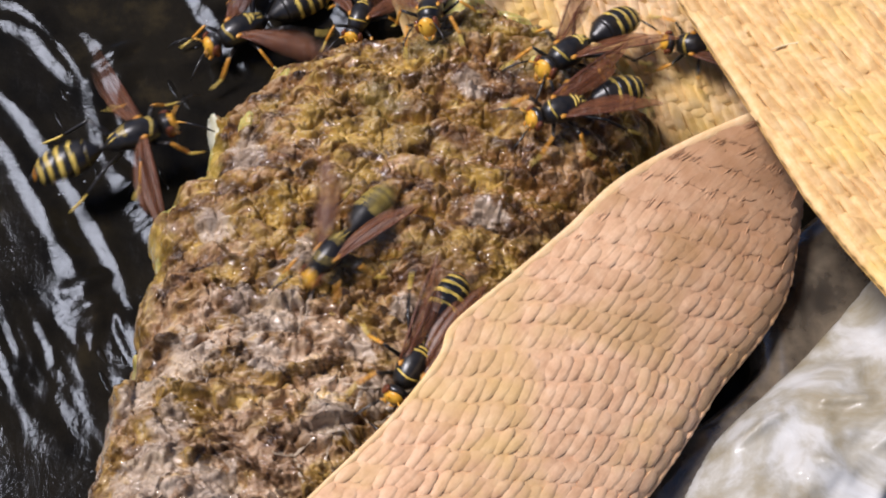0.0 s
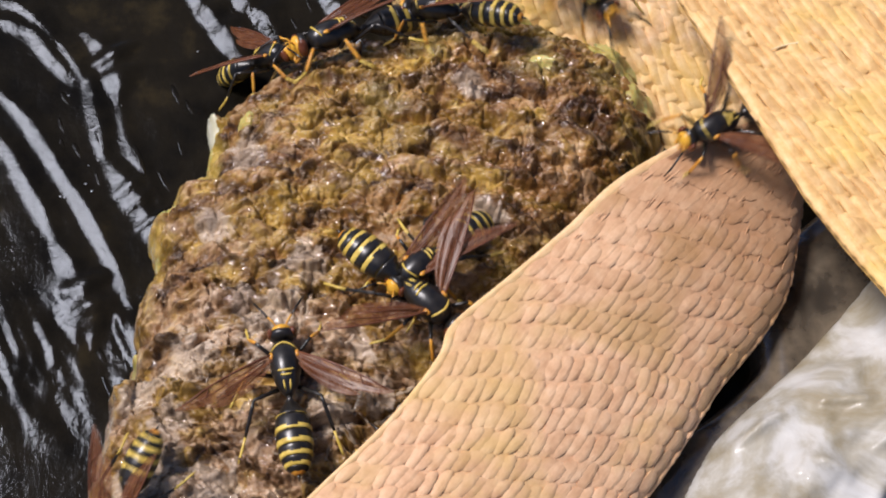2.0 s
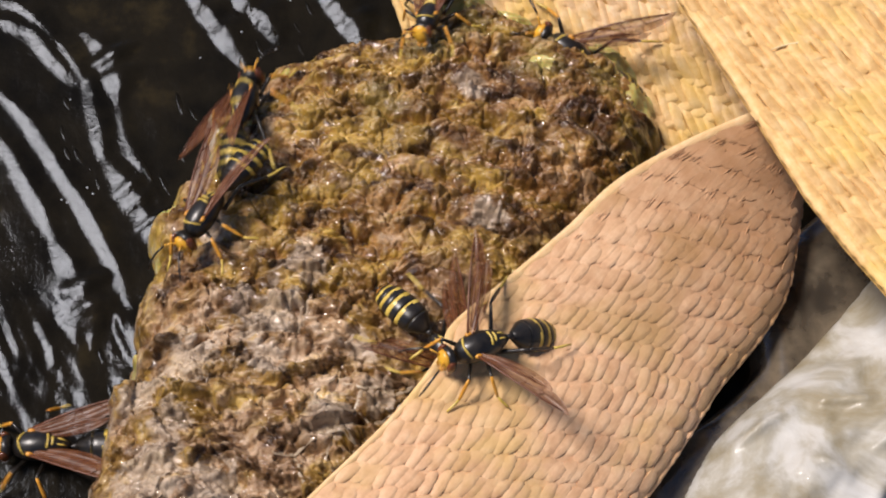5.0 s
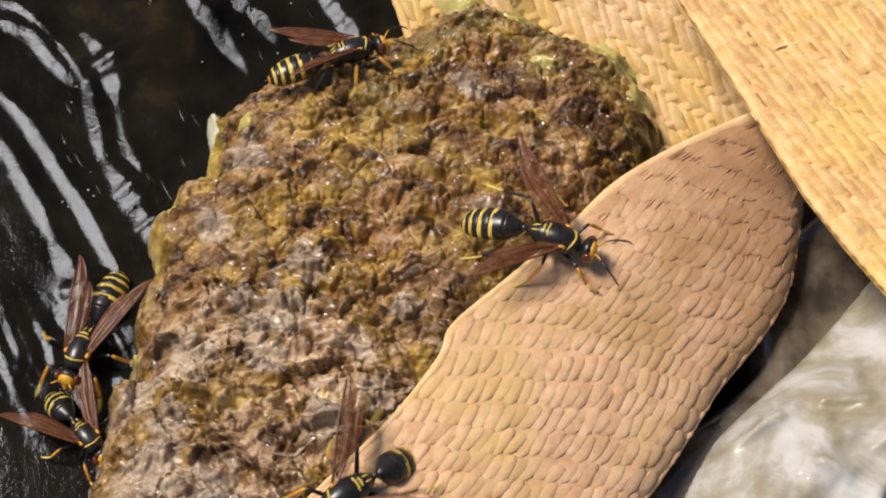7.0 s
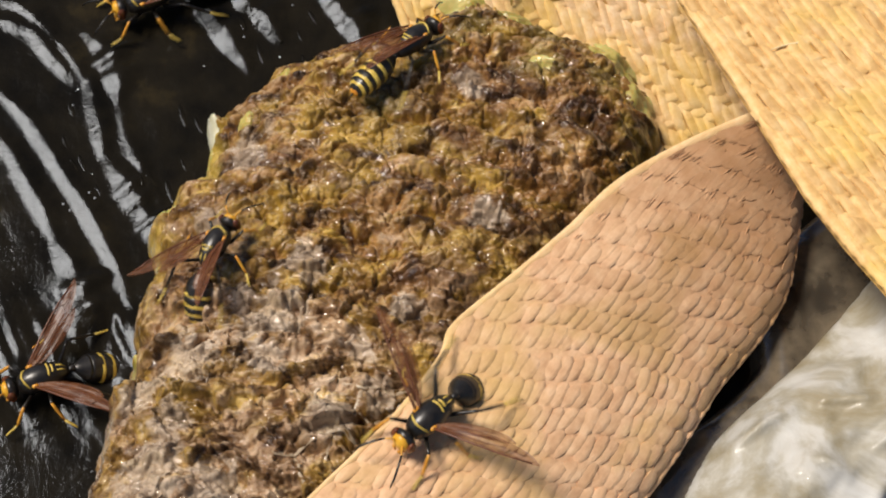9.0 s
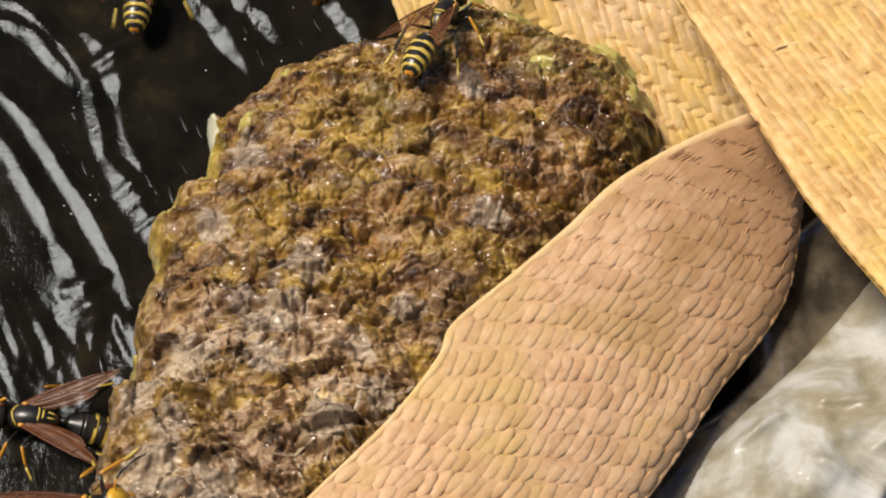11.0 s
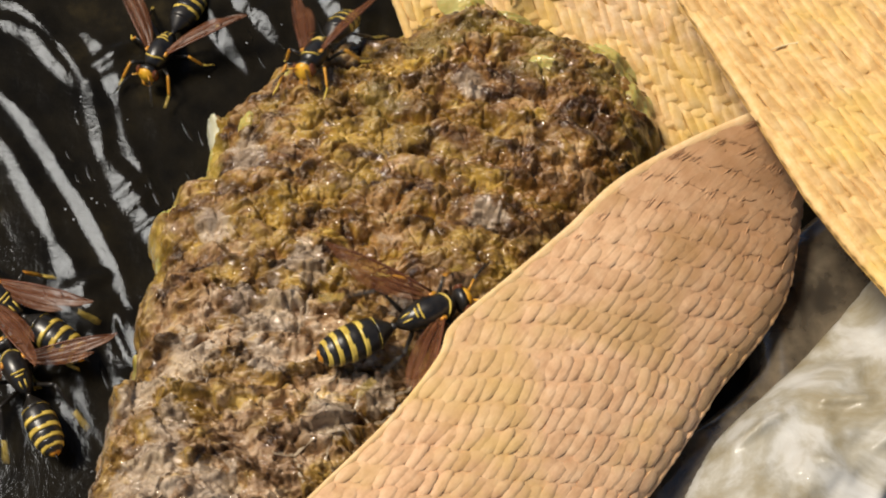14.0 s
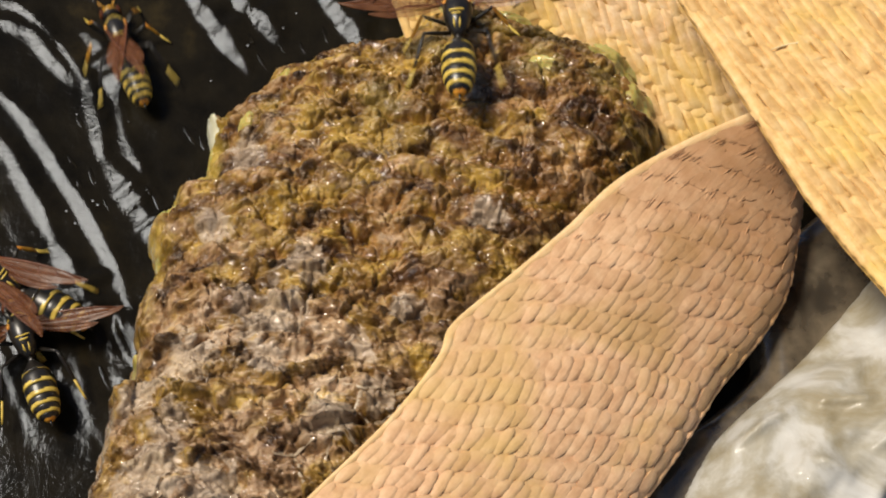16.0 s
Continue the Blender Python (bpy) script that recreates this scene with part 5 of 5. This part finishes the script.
        (6.5, -1.2, -27.8, 17.7, 0.5, -8.1, 139.2), (6.6, -2.6, -29.5, 17.7, 0.1, -8.3, 139.1), (6.8, -4, -33.7, 17.4, 0.9, -9.7, 132.3), (7, -9, -37.2, 17.5, 1.9, -8.8, 126.4),
        (7.3, -9.7, -38.9, 17.6, 2.3, -7.8, 124.5), (7.45, -12.8, -42.7, 17.6, 2.1, -7.3, 125.5), (7.6, -15.6, -43.7, 17.8, 1.6, -6.7, 126.4), (8, -27.7, -48.1, -6.4, 0, -0, 125.8),
        (16, -27.7, -48.1, -6.4, 0, -0, 125.8),
    ]),
    ("mat", [(0, 20), (2.5, 35), (3.4, 20, 20), (4.0, 50, 25)], [
        (0, 17.3, 35.7, 15, -28.4, 4.8, -171.2), (1.8, 17.3, 35.7, 15, -28.4, 4.8, -171.2), (2, 16.3, 28.9, 11.2, -22.8, 18, -143.7), (2.1, 17.9, 24.4, 8.7, -15.4, 24.7, -123.4),
        (2.4, 24.7, 22.6, 7.7, -10.7, 26.9, -112.6), (2.5, 31.6, 22, 7.4, -5.5, 28.3, -101.4), (2.8, 36.8, 20.3, 6.5, -15.4, 24.7, -123.4), (2.95, 37.4, 19.1, 5.8, -26.5, 11.7, -157.8),
        (3.1, 38.1, 18, 5.2, -28.4, -4.8, 171.2), (3.4, 34.8, 17.7, 5, -10.7, -26.9, 112.6), (3.5, 33.5, 17.7, 5, -8.1, -27.7, 107), (3.7, 30.9, 16.9, 4.6, -17.5, -23.2, 128.6),
        (4, 27.7, 15.7, 3.9, -28, -7.2, 166.8), (4.2, 21.2, 14.8, 3.4, -17.5, -23.2, 128.6), (4.9, 15.3, 20.3, 6.5, 15.4, -24.7, 56.6), (5.25, 13.1, 25.4, 9.3, 22.8, -18, 36.3),
        (5.6, 10.8, 30.6, 12.1, 27.3, -9.5, 17.7), (6, 10.2, 36.3, 15.3, 27.3, -9.5, 17.7), (16, 10.2, 36.3, 15.3, 27.3, -9.5, 17.7),
    ]),
    ("rock", [(0, 20), (0.5, 26), (0.65, 65, 0, 1), (1.2, 70), (1.5, 50), (2.0, 55), (2.5, 20), (2.85, 68, 0, 1), (3.15, 70), (3.5, 22), (4, 25)], [
        (0, -3.6, -21, 12.4, -5.5, -20.8, 154.1), (0.3, -4.8, -16.9, 13.2, -0, -5.9, 144), (0.5, -1.3, -11.8, 13.3, 1.5, -4.9, 129.5), (0.7, -9.2, -12.5, 13.3, 0, -0, 139.1),
        (0.85, -10.3, -17.4, 13.3, 0, -0, 146.4), (1, -11.4, -22.1, 13.3, -0.2, -1.2, 153.4), (1.2, -12.5, -23.3, 13.3, 0.6, -0.9, 113.1), (1.35, -13.7, -27.9, 13.2, 7.9, -2, 59.8),
        (1.5, -13.8, -29.3, 13, 11.8, 3.1, 30.3), (1.6, -16.8, -27, 13.3, 0.3, 0.2, 15.8), (1.8, -18.1, -21.6, 13.3, 0, -0, 8.7), (2, -15.5, -22.8, 13.3, 0, -0, 8.7),
        (2.2, -17.8, -17.1, 13.3, -0, -0, 13.1), (2.3, -20.8, -13.9, 13.3, -2.3, -4.9, 26.2), (2.4, -26.2, -16.7, 11.9, -13.5, -23, 24.6), (2.5, -28.5, -19.7, 10.5, -16, -35.5, 13.2),
        (2.8, -27.5, -18.3, 11.1, -10.2, -33.6, 9.6), (3, -39.9, -4.2, -0.3, 0, -0, 15.7), (3.2, -43.1, -4.2, -0.3, 0, -0, 13.1), (3.5, -41.1, -5, -0.4, -0, -0, 4.3),
        (3.7, -42.5, -3.7, -0.2, 0, -0, -0), (3.85, -37.2, -1.8, 0, 0, -0, -12.2), (4, -28.4, -5.1, 9.5, 24.7, -35.1, -44.6), (4.2, -23.6, -2.1, 12.6, 4.5, -18.4, -29.1),
        (4.6, -22, 4.3, 11.3, -2.9, -31.5, -15.5), (5, -20.6, 10, 11.7, -9.3, -28.8, -3.4), (5.22, -23.7, 26, 3.9, -0, -0, -6.5), (5.45, -24.1, 36, 5.3, -0, -0, -4.3),
        (5.68, -24.6, 46, 6.7, -0, -0, -2.2), (5.9, -25, 56.5, 8.2, 0, -0, -0), (16, -25, 56.5, 8.2, 0, -0, -0),
    ]),
    ("rock", [(0, 30), (2.5, 38), (2.65, 80, 0, 1), (3.1, 80), (3.4, 20)], [
        (0, -3, -33.4, 10, 27.4, 10.9, 28.1), (2.0, -3, -33.4, 10, 27.4, 10.9, 28.1), (2.2, -8, -29.9, 11.5, 27.4, 10.9, 28.1), (2.3, -10.9, -27, 12.9, 12.8, 6.7, 21.2), (2.4, -13.4, -26.2, 13.3, 3.3, 2.7, 9.1),
        (2.5, -13.3, -24.5, 13.3, 0.9, 1.1, 4.4), (2.6, -17.9, -25.7, 13.3, 0, -0, 26.6), (2.7, -22.8, -23.2, 13.2, -5, -3.5, 34.6), (2.8, -35.6, -13.3, 9, 0, 0, 45.9),
        (2.9, -48.7, -10.4, 14, 0, 0, 56.3), (3.2, -72.6, 4.5, 0.9, 0, -0, 56.3), (16, -72.6, 4.5, 0.9, 0, -0, 56.3),
    ]),
    ("air", [(0, 15), (6.7, 15), (6.9, 80, 0, 1), (8.2, 80), (8.5, 15)], [
        (0, -30, 56.5, 8.2, 0, -0, 162.5), (6.7, -30, 56.5, 8.2, 0, -0, 162.5), (7, -34.8, 30.6, 16, 0, -0, 162.5), (7.2, -40.2, 15.5, 14, -0, -0, 166.9),
        (7.4, -46.3, 15.3, 12, 0, -0, 173.1), (7.5, -44.5, 6.3, 12, 0, -0, 180), (7.6, -37.4, 4.4, 12, -0, -0, -171.3), (7.7, -30, -12.2, 16, 0, -0, 173.1),
        (7.8, -36.2, -20, 12, 0, -0, 136.1), (7.92, -59.5, -24.7, 8, 0, -0, 118.3), (8.3, -74.8, -22.4, -2.8, 0, -0, 112.8), (16, -74.8, -22.4, -2.8, 0, -0, 112.8),
    ]),
    ("water", [(0, 15), (8, 20), (13.5, 20), (14, 48), (14.3, 20), (16, 20)], [
        (0, -15.8, 54.2, 7.9, 0, -0, 134.1), (8, -15.8, 54.2, 7.9, 0, -0, 134.1), (8.17, -18.8, 46.6, 6.8, 0, -0, 127.2), (8.33, -21.7, 39.3, 5.8, 0, -0, 120.1),
        (8.5, -24.6, 32.3, 4.8, 0, -0, 112.8), (8.75, -29.9, 31.4, 4.7, 0, -0, 112.8), (9, -35.2, 30.4, 4.6, 0, -0, 112.8), (9.2, -36.3, 29.3, 4.4, 0, -0, 107.2),
        (9.8, -39.9, 37.1, 5.5, 0, -0, 36), (10.4, -37.2, 37.8, 5.6, 0, -0, -0), (11.3, -34.6, 34.7, 5.2, -0, -0, -5.2), (11.5, -33.2, 34.2, 5.1, 0, -0, -6.1),
        (11.8, -31.7, 34, 5.1, 0, -0, 6.9), (12, -32.9, 34.3, 5.1, 0, -0, 28.4), (12.25, -34, 35.7, 5.3, 0, -0, 107.2), (12.5, -36.5, 35.2, 5.2, 0, -0, 173.1),
        (13, -37.1, 34.1, 5.1, 0, -0, 173.1), (13.25, -36.6, 34.7, 5.2, 0, -0, 101.5), (13.5, -36.5, 33.1, 4.9, 0, -0, 34.1), (13.7, -35, 29.8, 4.5, 0, -0, 95.8),
        (14, -33.2, 23.6, 3.6, -0, -0, 158), (14.1, -32.5, 23.4, 3.6, 0, -0, 175.7), (14.2, -27.5, 22.5, 3.4, 0, 0, -134.1), (14.35, -20.5, 25.2, 2, 0, -0, -78.5),
        (14.5, -13, 24.8, 2, 0, -0, -45.9), (14.8, -8.4, 28.6, 2, 0, 0, 8.7), (15, -9.1, 27.3, 2, 0, 0, 72.8), (15.2, -4.3, 29.9, 3, 0, 0, 8.7),
        (15.5, 4.5, 31.3, 5, 0, -0, -45.9), (15.8, 8, 42.6, 6.3, 0, -0, -26.6), (16, 8, 42.6, 6.3, 0, -0, -26.6),
    ]),
    ("water", [(0, 15), (13.8, 8), (14, 40), (14.3, -2), (16, -5)], [
        (0, -1.7, 52.4, 7.6, 0, -0, 144), (12.8, -1.7, 52.4, 7.6, 0, -0, 144), (12.93, -3, 44.2, 6.5, 0, -0, 134.1), (13.07, -4.4, 36.3, 5.4, 0, -0, 123.7),
        (13.2, -4.7, 22.4, 10.5, -0.3, 39.3, 112.5), (13.5, -9.4, 16.9, 12.5, -4.1, 20.8, 97.9), (14, -13.6, 16.1, 12.2, 18.3, 17.2, 163.7), (14.2, -18.5, 16.1, 10.1, -6.6, 41.1, 132.9),
        (14.3, -20.9, 12.7, 10.3, -11.1, 38.9, 123.4), (14.4, -22.9, 10.5, 10, -37, 21.4, 97.2), (14.5, -27.4, 12.7, 2.1, -41.3, 8.1, 99.1), (14.6, -26.7, 12.2, 4.1, -40.4, 12.7, 92.8),
        (14.8, -26.8, 8.8, 4.1, -40.1, 13.7, 96.6), (14.9, -32.5, 11.9, 2, 0, -0, 118.3), (15, -36.2, 10.1, 1.7, 0, -0, 107.2), (15.2, -35.4, 11.3, 1.9, 0, -0, 78.5),
        (15.35, -37.1, 13.6, 2.2, 0, -0, 45.9), (15.5, -37.3, 16.4, 2.6, 0, -0, 38), (15.7, -36.7, 17, 2.7, 0, -0, 24.7), (16, -38.4, 25.6, 3.9, 0, -0, 22),
    ]),
    ("rock", [(0, 30), (11, 40), (12.5, 38), (13, 36), (13.5, 52), (14.3, 45), (14.5, 60), (15.5, 86), (16, 88)], [
        (0, -42.1, -41.4, -5.5, 0, -0, -45.9), (10.4, -42.1, -41.4, -5.5, 0, -0, -45.9), (10.8, -33.9, -38.4, 7.2, 42, 1.2, -75.2), (11.2, -29.8, -34.4, 11.9, 26.7, -3.2, -74.4),
        (11.3, -27.5, -33.4, 12.8, 14.9, -0.9, -69.7), (11.5, -27.4, -34.2, 12.7, 13.7, -0.3, -66), (11.8, -26.7, -34, 12.9, 12, 0.4, -64), (12, -25.7, -33.6, 13.1, 9.1, 0.8, -62),
        (12.2, -22.4, -31.6, 13.3, 2.5, 3.5, -60.6), (12.5, -18.3, -28.6, 13.3, -0.1, 0.4, -56.3), (12.7, -14.8, -25.2, 13.3, -0.1, 0.5, -47.9), (13, -12.5, -22.2, 13.3, -0, 0.2, -34.1),
        (13.2, -9.1, -17.1, 13.3, 0, -0, -26.6), (13.5, -3.7, -15.9, 13.2, -1.3, 6.9, -45.5), (13.7, -2.8, -15.2, 13.2, -4.7, 6.6, -70.8), (14, -2.2, -16.2, 13, -6.5, 11.5, -65.1),
        (14.1, -5.4, -13.9, 13.3, -0.2, 0.4, -35.9), (14.2, -7.5, -10.6, 13.3, 0, -0, -13.1), (14.3, -3.5, -8.5, 13.3, -0, -0, -10.4), (14.4, 0.6, -5.6, 13.3, 0.1, 0.5, -5.2),
        (14.5, 0.9, -2.4, 13.3, -0, -0, -1.7), (14.6, 0.4, 1.4, 13.3, 0, -0, 6.9), (14.7, 0.4, 5.4, 13.3, 0, -0, 15.7), (15, 0.4, 7.3, 13.3, 0, -0, 19.3),
        (15.3, 2.2, 11.4, 13.3, 0, -0, 13.1), (15.5, 4.1, 14.4, 13.3, 0, -0, -0), (15.7, 2.6, 16.7, 13.3, -0.9, -0.3, -1.7), (16, 2, 20.8, 12.9, -11.6, -6.7, 1.4),
    ]),
    ("water", [(0, 20), (14, 25)], [
        (0, -61.6, -7, -0.7, 0, -0, 56.3), (13.6, -61.6, -7, -0.7, 0, -0, 56.3), (13.75, -56.3, -7, -0.7, 0, -0, 56.3), (13.9, -50.9, -7, -0.7, 0, -0, 56.3),
        (14, -49, -7.7, -0.8, 0, -0, 56.3), (14.5, -51.3, -3.7, -0.2, 0, -0, 56.3), (15, -51.9, -3.7, -0.2, 0, -0, 58.5), (15.5, -47.5, -3.7, -0.2, 0, -0, 67.2),
        (16, -49.6, -5, -0.4, 0, -0, 61.7),
    ]),
    ("rock", [(0, 20), (5, 20), (6.3, 35), (7, 40, 25), (7.5, 40, 30), (8.0, 40, 40), (8.3, 10, 35), (8.7, 12, 38), (9, 35, 42), (9.6, 35, 20)], [
        (0, -58, -34, -4.6, 0, 0, -100), (4.9, -58, -34, -4.6, 0, 0, -100), (5.4, -49, -30, -4, 0, 0, -110), (5.9, -42.5, -25, -3.2, 0, 0, -150),
        (6.3, -39, -22.4, -2.8, -0, 0, -171.3), (6.5, -38.3, -23.3, -3, -0, 0, -171.3), (7, -38.4, -22.7, -2.9, 0, 0, -139.1),
        (7.2, -29.1, -26.9, 11.7, 28.1, 7.7, -114.8), (7.3, -26.7, -28.4, 12.8, 15.7, -3.5, -88.6), (7.4, -23.2, -25.7, 13.3, 3.5, -2.8, -69.2), (7.5, -20.5, -23.7, 13.3, 0.7, -0.4, -62.1),
        (7.7, -14.9, -23.2, 13.3, 0, -0, -51), (7.8, -12.6, -20.6, 13.3, 0, -0, -43.9), (8, -11.6, -15.2, 13.3, 0, -0, -36), (8.1, -12.3, -14.8, 13.3, 0, -0, -22),
        (8.3, -13.1, -17.2, 13.3, -0, -0, 4.3), (8.5, -18.5, -14.2, 13.3, -0.1, -0.6, 8.7), (8.7, -23.8, -11.4, 12.8, 2.9, -15.9, -5.2), (9, -23.2, -8.5, 12.9, 3.6, -13.2, -28.3),
        (9.2, -21.8, -5.1, 13, 5.1, -10.8, -28.8), (9.6, -20, -0.9, 13.1, -3.9, -8.8, -20.6), (10, -17.8, 4.1, 13, 1, -12.9, -17.9), (10.35, -15.8, 10.9, 12.9, -6.2, -12.9, -13),
        (10.7, -13.9, 19.3, 10.3, -40.1, -11.1, 2.3), (10.87, -14.3, 33.4, 5, -0, -0, -11.6), (11.03, -13.6, 41.5, 6.1, 0, -0, -10.1), (11.2, -12.9, 49.9, 7.3, 0, -0, -8.7),
        (16, -12.9, 49.9, 7.3, 0, -0, -8.7),
    ]),
]


WASP_LABELS = {
    "rock": "glossy black and yellow paper wasp walking over wet rock",
    "water": "black and yellow paper wasp wading in water beside the rock",
    "strap": "black and yellow paper wasp crawling over the woven strap",
    "mat": "dark yellow-banded paper wasp on the straw mat",
    "air": "paper wasp flying low with amber wings spread",
}


SIZES = {0: 0.86, 3: 0.82, 4: 0.97, 5: 0.9, 9: 0.93, 10: 0.93, 12: 0.87, 13: 0.84, 16: 0.77}


def build_wasps():
    first = make_wasp()
    made = []
    for i, (where, wings, rows) in enumerate(PATHS):
        t, *p = rows[0]
        m = pose(p[0] * MM, p[1] * MM, p[2] * MM, *p[3:])
        ob = first if i == 0 else copy_thing(first, m)
        ob.matrix_basis = m
        size = 0.88 if where == "strap" else SIZES.get(i, 1)
        ob.scale = (size, size, size)
        tagged(ob, WASP_LABELS[where], "wasp", "wasps round the rock")
        made.append(ob)
    return made


def motions():
    for ob, rows in BUBBLES + RIPPLES:
        walk(ob, rows)
    for i, (ob, (where, wings, rows)) in enumerate(zip(WASPS, PATHS)):
        walk(ob, [(t, pose(x * MM, y * MM, z * MM, a, b, c)) for t, x, y, z, a, b, c in rows])
        folded = [w[1] - 12 if w[1] <= 40 else w[1] for w in wings]     # at rest the wings lie along the body
        spread = lambda t: float(np.interp(t, [w[0] for w in wings], folded))
        # wings: slow where the wasp walks, a fast beat where it is in the air
        beat = [(a[0], b[0]) for a, b in zip(wings, wings[1:]) if len(a) > 3]
        keys = sorted(set([0.0, 16.0] + [w[0] for w in wings]))
        for a, b in beat:
            keys = [k for k in keys if not a < k < b] + [a + k / FPS for k in range(int((b - a) * FPS))]
        keys = sorted(set(round(k, 3) for k in keys))
        for wing in [c for c in ob.children if c.name.startswith("forewing")]:
            side = 1 if wing.matrix_basis.translation.x > 0 else -1
            out, swing = [], 36 if where == "air" else 24
            for n, t in enumerate(keys):
                flying = any(a <= t < b for a, b in beat)
                twitch = 5 * math.sin(i * 2.1 + n * 1.7 + side)
                out.append((t, wing_pose(side, spread(t) + twitch, (swing if n % 2 else -swing) + 4 if flying else 0)))
            walk(wing, out)
        # abdomen: bends down at the waist
        bend = [(w[0], w[2] if len(w) > 2 else 0) for w in wings]
        if any(c for _, c in bend):
            abdomen = next(c for c in ob.children if c.name.startswith("abdomen"))
            hinge = Matrix.Translation(Vector((0, -3.4, 2.5)) * MM)
            ends = ([(0.0, bend[0][1])] if bend[0][0] > 0 else []) + bend + [(16.0, bend[-1][1])]
            walk(abdomen, [(t, hinge @ Matrix.Rotation(radians(c), 4, "X") @ hinge.inverted()) for t, c in ends])
        # legs: two sets of three step in turn while the body moves
        moving = [(a, b) for a, b in zip(rows, rows[1:]) if b[0] - a[0] < 1.2 and math.dist(a[1:4], b[1:4]) > 0.8]
        for n, leg in enumerate([c for c in ob.children if c.name.startswith("leg")]):
            m0 = leg.matrix_basis.copy()
            phase = (n % 2) ^ (n // 3)
            rest = 6 * math.sin(i * 1.3 + n * 2.4)
            out = {0.0: rest, 16.0: rest}
            for a, b in moving:
                out.setdefault(round(a[0], 2), rest)
                steps = max(1, int((b[0] - a[0]) / 0.12))
                for k in range(steps):
                    t = a[0] + (b[0] - a[0]) * (k + 0.5) / steps
                    out[round(t, 2)] = rest + 15 * (1 if (int(t / 0.12) + phase) % 2 else -1)
                out.setdefault(round(b[0], 2), rest)
            walk(leg, [(t, m0 @ Matrix.Rotation(radians(v), 4, "Z")) for t, v in sorted(out.items())])


WASPS = build_wasps()
motions()
